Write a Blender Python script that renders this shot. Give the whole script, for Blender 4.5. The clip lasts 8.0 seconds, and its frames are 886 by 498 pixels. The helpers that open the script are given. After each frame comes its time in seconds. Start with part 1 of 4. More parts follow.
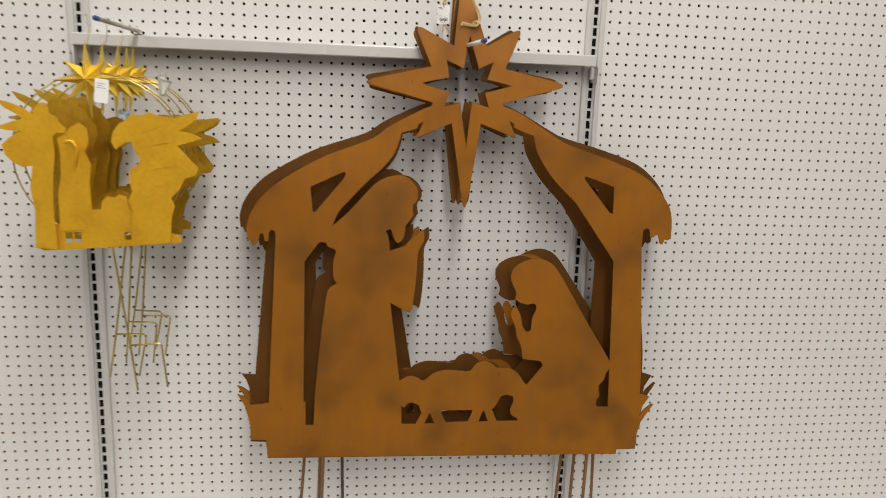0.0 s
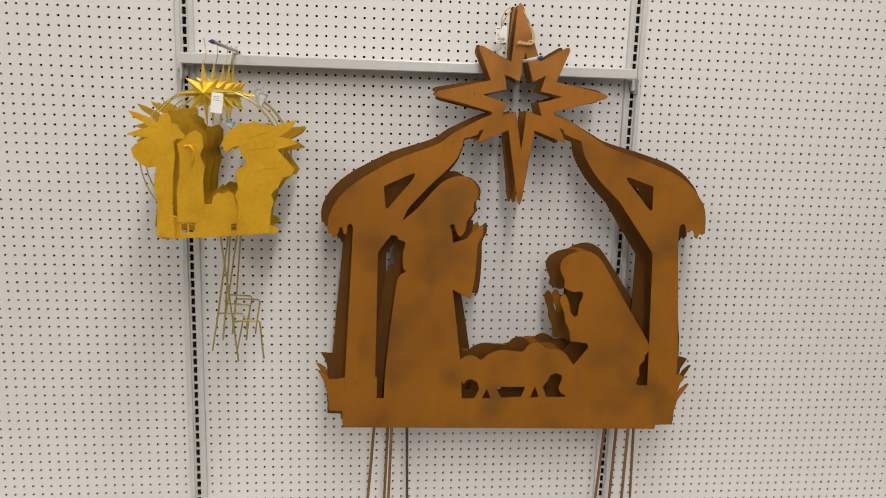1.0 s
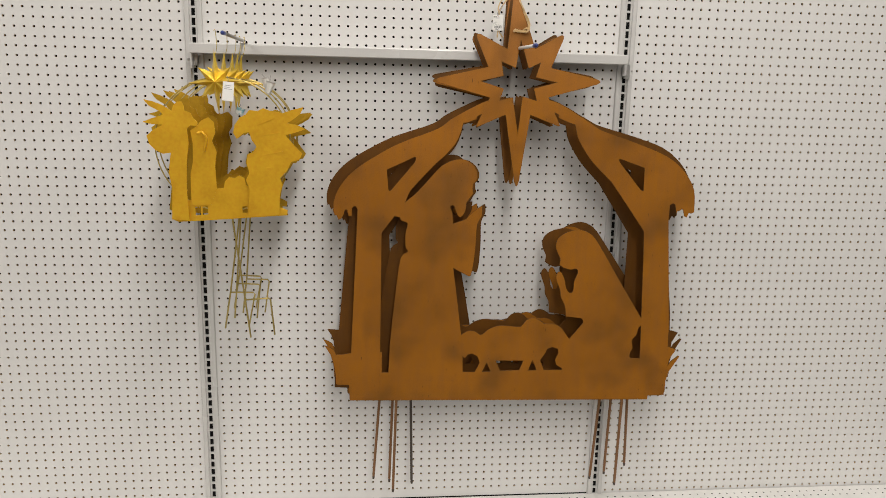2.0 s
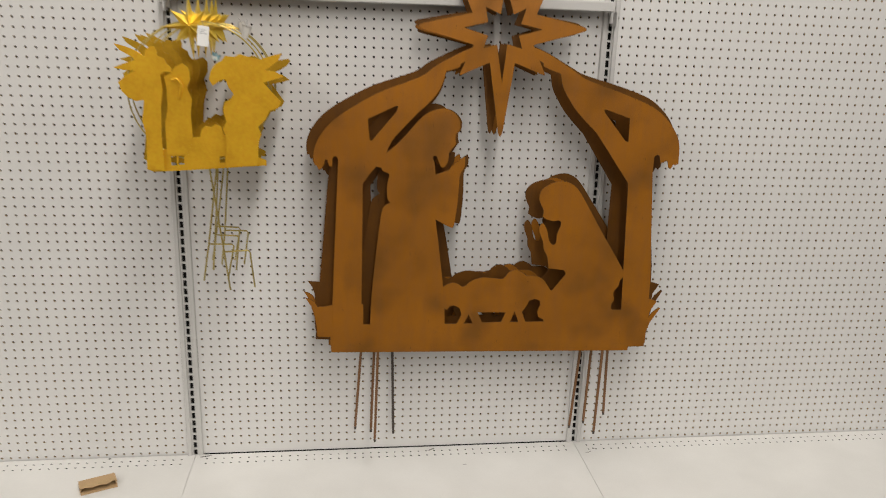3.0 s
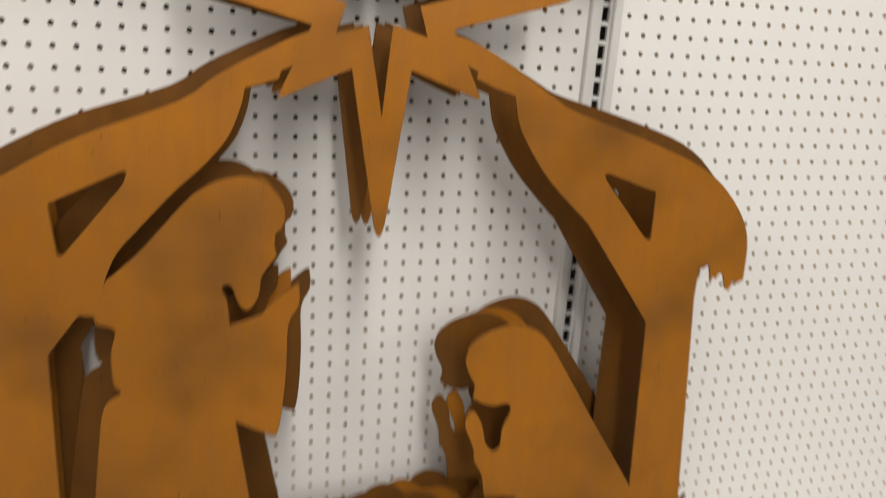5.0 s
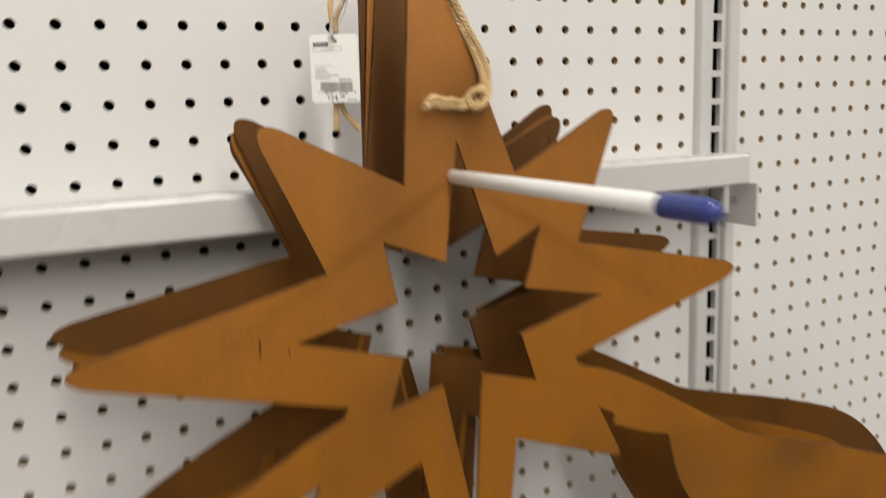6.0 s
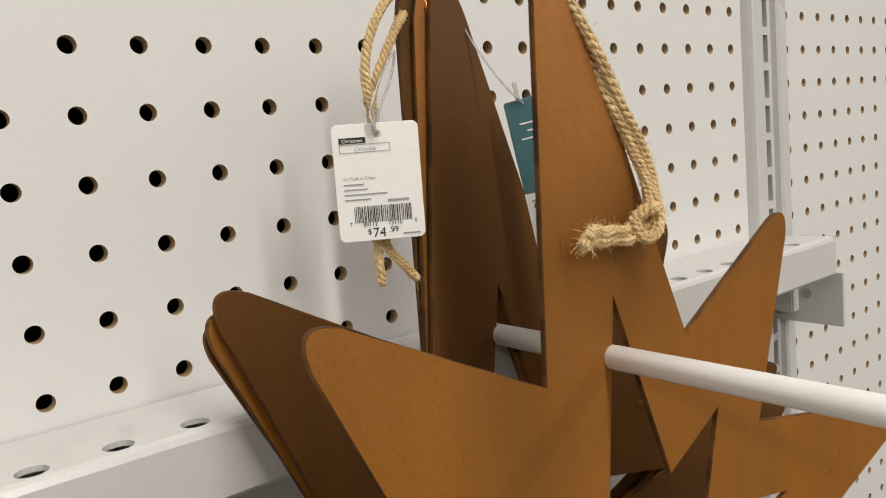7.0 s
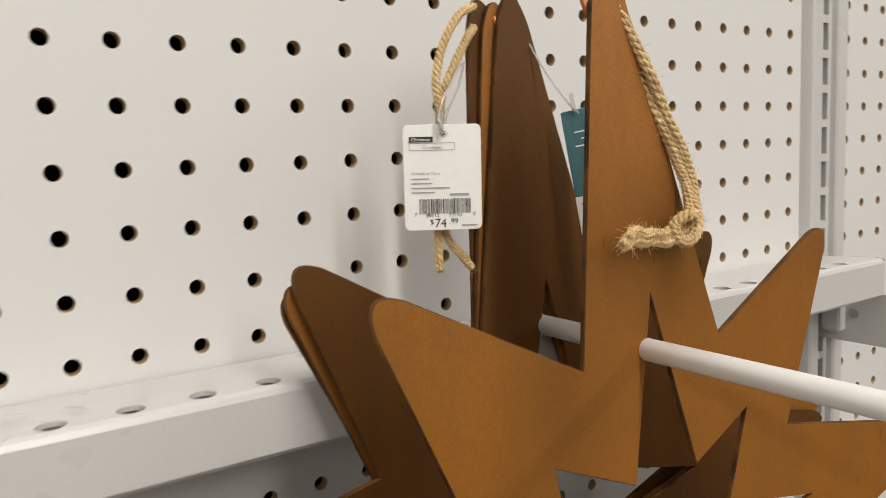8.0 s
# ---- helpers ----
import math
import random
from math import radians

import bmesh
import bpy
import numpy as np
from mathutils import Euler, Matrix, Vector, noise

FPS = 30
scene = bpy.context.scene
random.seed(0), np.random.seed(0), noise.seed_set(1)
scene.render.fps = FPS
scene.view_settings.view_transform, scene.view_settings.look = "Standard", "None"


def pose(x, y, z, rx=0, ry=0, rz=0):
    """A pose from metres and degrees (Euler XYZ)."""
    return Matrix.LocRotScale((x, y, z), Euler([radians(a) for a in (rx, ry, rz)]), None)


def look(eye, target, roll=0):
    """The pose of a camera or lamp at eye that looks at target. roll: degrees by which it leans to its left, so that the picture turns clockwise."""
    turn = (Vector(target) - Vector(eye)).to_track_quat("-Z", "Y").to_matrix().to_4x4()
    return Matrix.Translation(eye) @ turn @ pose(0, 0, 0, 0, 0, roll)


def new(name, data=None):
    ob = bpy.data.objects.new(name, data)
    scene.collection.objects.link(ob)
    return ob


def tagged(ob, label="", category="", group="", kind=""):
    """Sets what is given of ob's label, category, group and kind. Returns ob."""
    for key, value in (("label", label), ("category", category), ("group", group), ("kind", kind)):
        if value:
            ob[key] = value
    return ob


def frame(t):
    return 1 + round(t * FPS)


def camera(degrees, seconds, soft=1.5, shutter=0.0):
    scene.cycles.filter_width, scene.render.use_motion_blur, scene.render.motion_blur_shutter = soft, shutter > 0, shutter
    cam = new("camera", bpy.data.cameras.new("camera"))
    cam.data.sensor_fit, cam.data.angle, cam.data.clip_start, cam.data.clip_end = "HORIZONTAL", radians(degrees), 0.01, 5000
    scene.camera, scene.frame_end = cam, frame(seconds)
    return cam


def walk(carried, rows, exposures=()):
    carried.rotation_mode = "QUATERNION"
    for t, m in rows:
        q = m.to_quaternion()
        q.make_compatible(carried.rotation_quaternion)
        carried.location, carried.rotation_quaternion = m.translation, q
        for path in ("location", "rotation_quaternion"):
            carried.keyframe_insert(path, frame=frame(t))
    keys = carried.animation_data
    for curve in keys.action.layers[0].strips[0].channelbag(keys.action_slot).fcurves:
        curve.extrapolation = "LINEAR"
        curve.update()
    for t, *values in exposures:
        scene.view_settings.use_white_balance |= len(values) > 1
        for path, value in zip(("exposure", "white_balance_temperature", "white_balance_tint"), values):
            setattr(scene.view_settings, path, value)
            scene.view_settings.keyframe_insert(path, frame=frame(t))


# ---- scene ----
from mathutils.geometry import tessellate_polygon

cam = camera(59.8, 8.0, soft=0.7, shutter=0.45)
PATH = [
    (0, (-0.626, -1.925, 1.334), (-0.358, 0.013, 0.917), 2.2),
    (0.5, (-0.671, -2.057, 1.336), (-0.455, -0.105, 0.957), 2.0),
    (1, (-0.73, -2.152, 1.333), (-0.538, -0.2, 0.94), 1.9),
    (1.5, (-0.754, -2.207, 1.36), (-0.553, -0.265, 0.927), 1.9),
    (1.7, (-0.744, -2.232, 1.351), (-0.552, -0.288, 0.922), 1.5),
    (2.8, (-0.762, -2.256, 1.331), (-0.524, -0.338, 0.82), 1.7),
    (3, (-0.758, -2.218, 1.341), (-0.502, -0.315, 0.782), 2.0),
    (3.5, (-0.664, -1.946, 1.306), (-0.336, -0.083, 0.655), 2.8),
    (4, (-0.609, -1.619, 1.243), (-0.201, 0.192, 0.5), 4.1),
    (4.5, (-0.583, -1.286, 1.255), (-0.063, 0.482, 0.479), 5.3),
    (5, (-0.508, -1.012, 1.324), (0.032, 0.815, 0.717), 3.9),
    (5.2, (-0.501, -0.929, 1.354), (0.044, 0.916, 0.806), 3.1),
    (6.3, (-0.556, -0.429, 1.489), (0.436, 1.28, 1.182), -4.0),
    (6.5, (-0.553, -0.368, 1.497), (0.528, 1.29, 1.209), -4.7),
    (7, (-0.544, -0.304, 1.504), (0.671, 1.262, 1.24), -5.3),
    (7.5, (-0.551, -0.295, 1.506), (0.674, 1.265, 1.251), -4.7),
    (8, (-0.562, -0.328, 1.502), (0.539, 1.325, 1.262), -2.4),
]
walk(cam, [(t, look(eye, target, roll)) for t, eye, target, roll in PATH],
     [(0.0, 0.08), (1.5, 0.02), (3.0, -0.08), (3.5, -0.20), (4.0, -0.18), (4.5, 0.02), (5.0, 0.42), (5.3, 0.40), (6.4, 0.02), (8.0, 0.04)])

LAMPS = [(-4.2, -7.2, 12.6, 330), (-0.3, -4.6, 8.2, 240), (3.6, -7.2, 12.6, 235)]

# ---- light ----
world = bpy.data.worlds.new("world")
scene.world = world
world.use_nodes = True
world.node_tree.nodes["Background"].inputs["Color"].default_value = (1.0, 0.97, 0.93, 1)
world.node_tree.nodes["Background"].inputs["Strength"].default_value = 0.10

FLOOR = -0.16          # shop floor; the base deck of the fixture lies at DECK
DECK = 0.02
CEILING = 3.9
PITCH = 0.0254         # one inch, the grid of the perforated panels
ROW0 = 1.40            # height of one row of holes
BAY = 48 * PITCH


def strip_lamp(x, y, length, watts, turn=0.0):
    data = bpy.data.lights.new("strip_lamp", "AREA")
    data.shape, data.size, data.size_y, data.energy = "RECTANGLE", 0.3, length, watts
    data.color = (1.0, 0.952, 0.89)
    ob = new("strip_lamp", data)
    ob.matrix_world = pose(x, y, CEILING - 0.09, 0, 0, turn)
    return ob


for lx, ly, long, watts in LAMPS:
    strip_lamp(lx, ly, long, watts)


# ---- materials ----
def material(name, base, rough=0.5, metal=0.0, other=None, scale=8.0, fine=300.0, bump=0.05, low=0.35, high=0.65,
             grain=0.22, spec=0.5):
    m = bpy.data.materials.new(name)
    m.use_nodes = True
    nt = m.node_tree
    n, ln = nt.nodes, nt.links
    b = n["Principled BSDF"]
    b.inputs["Metallic"].default_value = metal
    b.inputs["Specular IOR Level"].default_value = spec
    tc = n.new("ShaderNodeTexCoord")
    big = n.new("ShaderNodeTexNoise")
    big.inputs["Scale"].default_value, big.inputs["Detail"].default_value = scale, 4
    ln.new(tc.outputs["Object"], big.inputs["Vector"])
    ramp = n.new("ShaderNodeValToRGB")
    ramp.color_ramp.elements[0].position, ramp.color_ramp.elements[1].position = low, high
    ramp.color_ramp.elements[0].color = (*base, 1)
    ramp.color_ramp.elements[1].color = (*(other or [c * 0.93 for c in base]), 1)
    ln.new(big.outputs["Fac"], ramp.inputs["Fac"])
    small = n.new("ShaderNodeTexNoise")
    small.inputs["Scale"].default_value, small.inputs["Detail"].default_value = fine, 3
    ln.new(tc.outputs["Object"], small.inputs["Vector"])
    mix = n.new("ShaderNodeMix")
    mix.data_type, mix.blend_type = "RGBA", "OVERLAY"
    mix.inputs["Factor"].default_value = grain
    ln.new(ramp.outputs["Color"], mix.inputs["A"])
    ln.new(small.outputs["Fac"], mix.inputs["B"])
    ln.new(mix.outputs["Result"], b.inputs["Base Color"])
    rr = n.new("ShaderNodeMapRange")
    rr.inputs["To Min"].default_value, rr.inputs["To Max"].default_value = max(rough - 0.08, 0.02), min(rough + 0.1, 1)
    ln.new(big.outputs["Fac"], rr.inputs["Value"])
    ln.new(rr.outputs["Result"], b.inputs["Roughness"])
    bp = n.new("ShaderNodeBump")
    bp.inputs["Strength"].default_value, bp.inputs["Distance"].default_value = bump, 0.001
    ln.new(small.outputs["Fac"], bp.inputs["Height"])
    ln.new(bp.outputs["Normal"], b.inputs["Normal"])
    return m


PANEL = material("panel_white", (0.66, 0.65, 0.635), 0.42, other=(0.645, 0.635, 0.62), scale=3, fine=420, bump=0.008, grain=0.04)
CORE = material("hardboard_core", (0.44, 0.31, 0.165), 0.85, scale=60, fine=900, bump=0.2)
# Near-black that stands in for the shade inside hollows.
CAVITY_SHADE = material("cavity_shade", (0.012, 0.011, 0.01), 0.9)
POWDER = material("white_powder_coat", (0.55, 0.54, 0.525), 0.28, scale=4, fine=500, bump=0.015, grain=0.05)
DECKMAT = material("white_deck_paint", (0.71, 0.70, 0.675), 0.38, other=(0.66, 0.65, 0.625), scale=5, fine=240, bump=0.02, grain=0.08)
TUBE = material("white_tube_paint", (0.73, 0.72, 0.695), 0.36, scale=20, fine=400, bump=0.03, grain=0.08)
BLUE = material("blue_plastic", (0.03, 0.05, 0.22), 0.35, scale=20)
STEEL = material("galvanised_steel", (0.45, 0.44, 0.42), 0.35, 0.9, scale=40, fine=500)


def rust_paint(name, base, brown, smudge, shift):
    """Satin bronze paint: browner towards the star, a sheen put into the colour; soft dark smudges, fine grain and
    short scratches.
    """
    m = bpy.data.materials.new(name)
    m.use_nodes = True
    n, ln = m.node_tree.nodes, m.node_tree.links
    b = n["Principled BSDF"]
    tc = n.new("ShaderNodeTexCoord")
    at = n.new("ShaderNodeMapping")
    at.inputs["Location"].default_value = shift
    ln.new(tc.outputs["Object"], at.inputs["Vector"])

    def noise(scale, detail, stretch=None, rough=0.5):
        t = n.new("ShaderNodeTexNoise")
        t.inputs["Scale"].default_value, t.inputs["Detail"].default_value = scale, detail
        t.inputs["Roughness"].default_value = rough
        if stretch:
            mp = n.new("ShaderNodeMapping")
            mp.inputs["Scale"].default_value = stretch
            ln.new(at.outputs["Vector"], mp.inputs["Vector"])
            ln.new(mp.outputs["Vector"], t.inputs["Vector"])
        else:
            ln.new(at.outputs["Vector"], t.inputs["Vector"])
        return t.outputs["Fac"]

    def span(value, lo, hi, a, c):
        r = n.new("ShaderNodeMapRange")
        for key, v in (("From Min", lo), ("From Max", hi), ("To Min", a), ("To Max", c)):
            r.inputs[key].default_value = v
        ln.new(value, r.inputs["Value"])
        return r.outputs["Result"]

    def blend(fac, a, c, kind="MIX"):
        x = n.new("ShaderNodeMix")
        x.data_type, x.blend_type = "RGBA", kind
        ln.new(fac, x.inputs["Factor"])
        for key, v in (("A", a), ("B", c)):
            if isinstance(v, tuple):
                x.inputs[key].default_value = (*v, 1)
            else:
                ln.new(v, x.inputs[key])
        return x.outputs["Result"]

    def times(a, c):
        x = n.new("ShaderNodeMath")
        x.operation = "MULTIPLY"
        ln.new(a, x.inputs[0])
        ln.new(c, x.inputs[1])
        return x.outputs["Value"]

    sep = n.new("ShaderNodeSeparateXYZ")
    ln.new(tc.outputs["Object"], sep.inputs["Vector"])
    # Brown mask by height: the sheen on the star is painted in.
    height = times(span(sep.outputs["Z"], -0.16, 0.14, 0.05, 0.95), span(noise(5.0, 3), 0.3, 0.7, 0.55, 1.0))
    col = blend(span(noise(4.0, 3), 0.38, 0.66, 0.0, 1.0), base, tuple(c * 0.78 for c in base))
    col = blend(height, col, brown)
    col = blend(span(noise(7.5, 2), 0.49, 0.70, 0.0, 0.60), col, smudge)
    col = blend(span(noise(26, 6, None, 0.7), 0.35, 0.75, 0.0, 0.30), col, tuple(c * 0.55 for c in brown))
    col = blend(span(noise(55, 4, (1, 1, 0.14), 0.6), 0.40, 0.72, 0.0, 0.34), col, tuple(c * 0.5 for c in brown))
    col = blend(span(noise(330, 5, None, 0.7), 0.45, 0.75, 0.0, 0.26), col, tuple(c * 0.4 for c in base))
    grain = noise(1300, 3)
    col = blend(span(grain, 0.35, 0.7, 0.0, 0.36), col, tuple(c * 0.45 for c in base))
    marks = times(span(noise(420, 2, (1, 1, 0.14)), 0.67, 0.73, 0.0, 0.9), span(noise(16, 2), 0.50, 0.60, 0.0, 1.0))
    col = blend(marks, col, (0.035, 0.018, 0.008))
    ln.new(col, b.inputs["Base Color"])
    ln.new(span(noise(18, 4), 0.3, 0.7, 0.40, 0.56), b.inputs["Roughness"])
    b.inputs["Metallic"].default_value = 0.42
    b.inputs["Specular IOR Level"].default_value = 0.3
    bp = n.new("ShaderNodeBump")
    bp.inputs["Strength"].default_value, bp.inputs["Distance"].default_value = 0.14, 0.001
    ln.new(grain, bp.inputs["Height"])
    ln.new(bp.outputs["Normal"], b.inputs["Normal"])
    return m


RUST = rust_paint("bronze_rust_paint", (0.400, 0.146, 0.005), (0.460, 0.200, 0.062), (0.110, 0.050, 0.010), (0.13, 0.0, 0.31))
# Deeper bronze tone for rear signs, with their shade mixed into the colour.
RUST_DEEP_SHADED = rust_paint("deep_shaded_rust_paint", (0.185, 0.070, 0.006), (0.125, 0.061, 0.024), (0.075, 0.035, 0.010), (1.7, 0.0, 0.9))
RUST_EDGE = material("cut_edge_paint", (0.15, 0.062, 0.012), 0.65, 0.1, other=(0.035, 0.018, 0.008), scale=55, fine=500, bump=0.1, spec=0.2)
STAKE = material("rust_stake_paint", (0.20, 0.095, 0.035), 0.5, 0.25, scale=14, fine=400, bump=0.2)
# Dark grey for stake tips and deck scraps, and as painted shade on one stake.
SHADE_TIP_SCRAP = material("dark_shade_tip_scrap", (0.07, 0.055, 0.045), 0.45, 0.4, scale=14, fine=400)
GOLD = material("gold_paint", (0.84, 0.47, 0.024), 0.33, 0.52, other=(0.70, 0.37, 0.016), scale=11, fine=120, bump=0.4)
# Darker copy of GOLD: the rear stakes' shade is put into the colour.
GOLD_SHADED = material("shaded_gold_paint", (0.56, 0.33, 0.018), 0.40, 0.6, other=(0.42, 0.24, 0.012), scale=16, fine=120, bump=0.35)
GOLDSTAR = material("bright_gold_paint", (0.80, 0.58, 0.085), 0.30, 0.6, other=(0.74, 0.50, 0.05), scale=16, fine=120, bump=0.2)
GOLDWIRE = material("gold_wire", (0.50, 0.39, 0.12), 0.3, 0.8, scale=30, fine=500)
CARD = material("white_card", (0.90, 0.89, 0.86), 0.5, scale=10, fine=300, bump=0.02)
TEAL = material("teal_card", (0.06, 0.165, 0.19), 0.45, scale=10, fine=300, bump=0.02)
PALEBLUE = material("pale_blue_card", (0.30, 0.55, 0.62), 0.45, other=(0.80, 0.82, 0.80), scale=90, fine=300, bump=0.02, low=0.45, high=0.55)
INK = material("black_ink", (0.02, 0.02, 0.02), 0.6)
GREYINK = material("grey_ink", (0.35, 0.35, 0.35), 0.6)
JUTE = material("jute_rope", (0.72, 0.53, 0.28), 0.9, other=(0.52, 0.36, 0.17), scale=120, fine=1500, bump=0.5)
CARDBOARD = material("cardboard", (0.46, 0.31, 0.16), 0.85, scale=30, fine=400, bump=0.2)
CEILMAT = material("ceiling_tile", (0.72, 0.71, 0.68), 0.9, scale=3, fine=120, bump=0.3)
FLOORMAT = material("polished_concrete", (0.20, 0.19, 0.175), 0.3, scale=2, fine=60)
STOREWALL = material("store_wall_paint", (0.40, 0.385, 0.36), 0.7, scale=2, fine=120)
CLEAR = material("clear_plastic", (0.85, 0.85, 0.85), 0.25)
CLEAR.node_tree.nodes["Principled BSDF"].inputs["Transmission Weight"].default_value = 0.7


# ---- building helpers ----
def mesh_object(name, verts, faces, mats, parent=None, label="", slots=None, smooth=False):
    me = bpy.data.meshes.new(name)
    me.from_pydata([tuple(v) for v in verts], [], faces)
    for m in (mats if isinstance(mats, (list, tuple)) else [mats]):
        me.materials.append(m)
    if slots is not None:
        me.polygons.foreach_set("material_index", slots)
    if smooth:
        me.polygons.foreach_set("use_smooth", [True] * len(me.polygons))
    me.update()
    ob = new(name, me)
    if parent:
        ob.parent = parent
    if label:
        ob["label"] = label
    return ob


def part(name, bm, mat, parent=None, label="", smooth=False):
    me = bpy.data.meshes.new(name)
    bm.to_mesh(me)
    bm.free()
    for m in (mat if isinstance(mat, tuple) else (mat,)):
        me.materials.append(m)
    if smooth:
        me.polygons.foreach_set("use_smooth", [True] * len(me.polygons))
    ob = new(name, me)
    if parent:
        ob.parent = parent
    if label:
        ob["label"] = label
    return ob


def box(x0, x1, y0, y1, z0, z1, bevel=0.0):
    bm = bmesh.new()
    bmesh.ops.create_cube(bm, size=1)
    for v in bm.verts:
        v.co = ((x0 + x1) / 2 + v.co.x * (x1 - x0), (y0 + y1) / 2 + v.co.y * (y1 - y0), (z0 + z1) / 2 + v.co.z * (z1 - z0))
    if bevel:
        bmesh.ops.bevel(bm, geom=bm.edges[:], offset=bevel, segments=2, affect="EDGES")
    return bm


def tube(points, radius, sides=10, radii=None, closed=False):
    """A bmesh tube along points."""
    bm = bmesh.new()
    pts = [Vector(p) for p in points]
    rings, up = [], None
    for i, p in enumerate(pts):
        if closed:
            d = pts[(i + 1) % len(pts)] - pts[i - 1]
        else:
            d = pts[min(i + 1, len(pts) - 1)] - pts[max(i - 1, 0)]
        d.normalize()
        if up is None:
            up = Vector((0, 0, 1)) if abs(d.z) < 0.9 else Vector((1, 0, 0))
        side = d.cross(up).normalized()
        up = side.cross(d).normalized()
        r = radii[i] if radii else radius
        rings.append([bm.verts.new(p + (side * math.cos(a) + up * math.sin(a)) * r)
                      for a in (2 * math.pi * k / sides for k in range(sides))])
    for i in range(len(rings) if closed else len(rings) - 1):
        a, b = rings[i], rings[(i + 1) % len(rings)]
        for k in range(sides):
            bm.faces.new((a[k], a[(k + 1) % sides], b[(k + 1) % sides], b[k]))
    if not closed:
        bm.faces.new(rings[0][::-1])
        bm.faces.new(rings[-1])
    bmesh.ops.recalc_face_normals(bm, faces=bm.faces)
    return bm


def spline(points, steps=5, closed=False):
    """Catmull-Rom through 2D or 3D points."""
    p = [Vector(q) for q in points]
    n = len(p)
    out = []
    for i in range(n if closed else n - 1):
        a = p[(i - 1) % n] if closed or i else p[0]
        b, c = p[i], p[(i + 1) % n]
        d = p[(i + 2) % n] if closed or i + 2 < n else p[-1]
        for s in range(steps):
            t = s / steps
            out.append(0.5 * (2 * b + (c - a) * t + (2 * a - 5 * b + 4 * c - d) * t * t + (3 * b - a - 3 * c + d) * t ** 3))
    if not closed:
        out.append(p[-1])
    return out


def round_off(points, radii):
    """A closed outline whose corners are rounded: radii, in the outline's unit, is one number or one per corner."""
    p = [Vector(q[:2]) for q in points]
    out = []
    for i, b in enumerate(p):
        r = radii[i] if isinstance(radii, (list, tuple)) else radii
        a, c = p[i - 1], p[(i + 1) % len(p)]
        if r <= 0:
            out.append(b)
            continue
        u, v = (a - b), (c - b)
        lu, lv = u.length, v.length
        u.normalize(), v.normalize()
        half = max(u.angle(v, 3.14) / 2, 0.05)
        d = min(r / math.tan(half), lu * 0.45, lv * 0.45)
        for s in range(13):
            t = s / 12
            q0, q1 = b + u * d, b + v * d
            out.append((1 - t) ** 2 * q0 + 2 * t * (1 - t) * (b * 0.72 + (q0 + q1) * 0.14) + t * t * q1)
    return out


def slab(contours, front, thick, unit=0.01, chamfer=0.00035):
    """A sheet cut to the first contour, with the other contours as holes; u to the right, v up, front face at y = -front,
    the front edge broken by a narrow chamfer."""
    rings = [[Vector((q[0] * unit, q[1] * unit, 0)) for q in c] for c in contours]
    inner = []
    for r_at, r in enumerate(rings):
        n = len(r)
        area = sum(r[i].x * r[(i + 1) % n].y - r[(i + 1) % n].x * r[i].y for i in range(n))
        sign = (1 if area > 0 else -1) * (1 if r_at == 0 else -1)
        ring = []
        for i in range(n):
            a, b = (r[i] - r[i - 1]).normalized(), (r[(i + 1) % n] - r[i]).normalized()
            m = Vector((-a.y - b.y, a.x + b.x, 0))
            if m.length > 0.3:
                m = m.normalized() / max(m.length / 2, 0.5)
            ring.append(r[i] + m * (sign * chamfer))
        inner.append(ring)
    tris = tessellate_polygon(rings)
    flat, flat_in = [v for r in rings for v in r], [v for r in inner for v in r]
    bm = bmesh.new()
    f = [bm.verts.new((v.x, -front, v.y)) for v in flat_in]
    e = [bm.verts.new((v.x, -front + chamfer, v.y)) for v in flat]
    k = [bm.verts.new((v.x, -front + thick, v.y)) for v in flat]
    for t in tris:
        for w, o in ((f, 1), (k, -1)):
            try:
                bm.faces.new([w[i] for i in t][::o])
            except ValueError:
                pass
    at = 0
    for r in rings:
        for i in range(len(r)):
            a, b = at + i, at + (i + 1) % len(r)
            bm.faces.new((f[a], f[b], e[b], e[a])).material_index = 1
            bm.faces.new((e[a], e[b], k[b], k[a])).material_index = 1
        at += len(r)
    bmesh.ops.recalc_face_normals(bm, faces=bm.faces)
    return bm


def empty(name, m, label, category, group=""):
    ob = new(name)
    ob.empty_display_size = 0.05
    ob.matrix_world = m
    return tagged(ob, label, category, group)


# ---- the shop round the fixture ----
def shell(name, bm, mat, label, cat):
    return tagged(part(name, bm, mat), label, cat, "", "structure")


shell("floor", box(-8, 8, -18, 0.6, FLOOR - 0.1, FLOOR), FLOORMAT, "smooth grey polished concrete shop floor", "floor")
shell("ceiling", box(-8, 8, -18, 0.6, CEILING, CEILING + 0.1), CEILMAT, "plain white shop ceiling", "ceiling")
shell("wall_north", box(-8, 8, 0.5, 0.6, FLOOR, CEILING), STOREWALL, "plain off-white shop wall behind the fixture", "wall")
shell("wall_south", box(-8, 8, -18.1, -18, FLOOR, CEILING), STOREWALL, "plain off-white shop wall", "wall")
shell("wall_west", box(-8.1, -8, -18, 0.6, FLOOR, CEILING), STOREWALL, "plain off-white shop wall", "wall")
shell("wall_east", box(8, 8.1, -18, 0.6, FLOOR, CEILING), STOREWALL, "plain off-white shop wall", "wall")


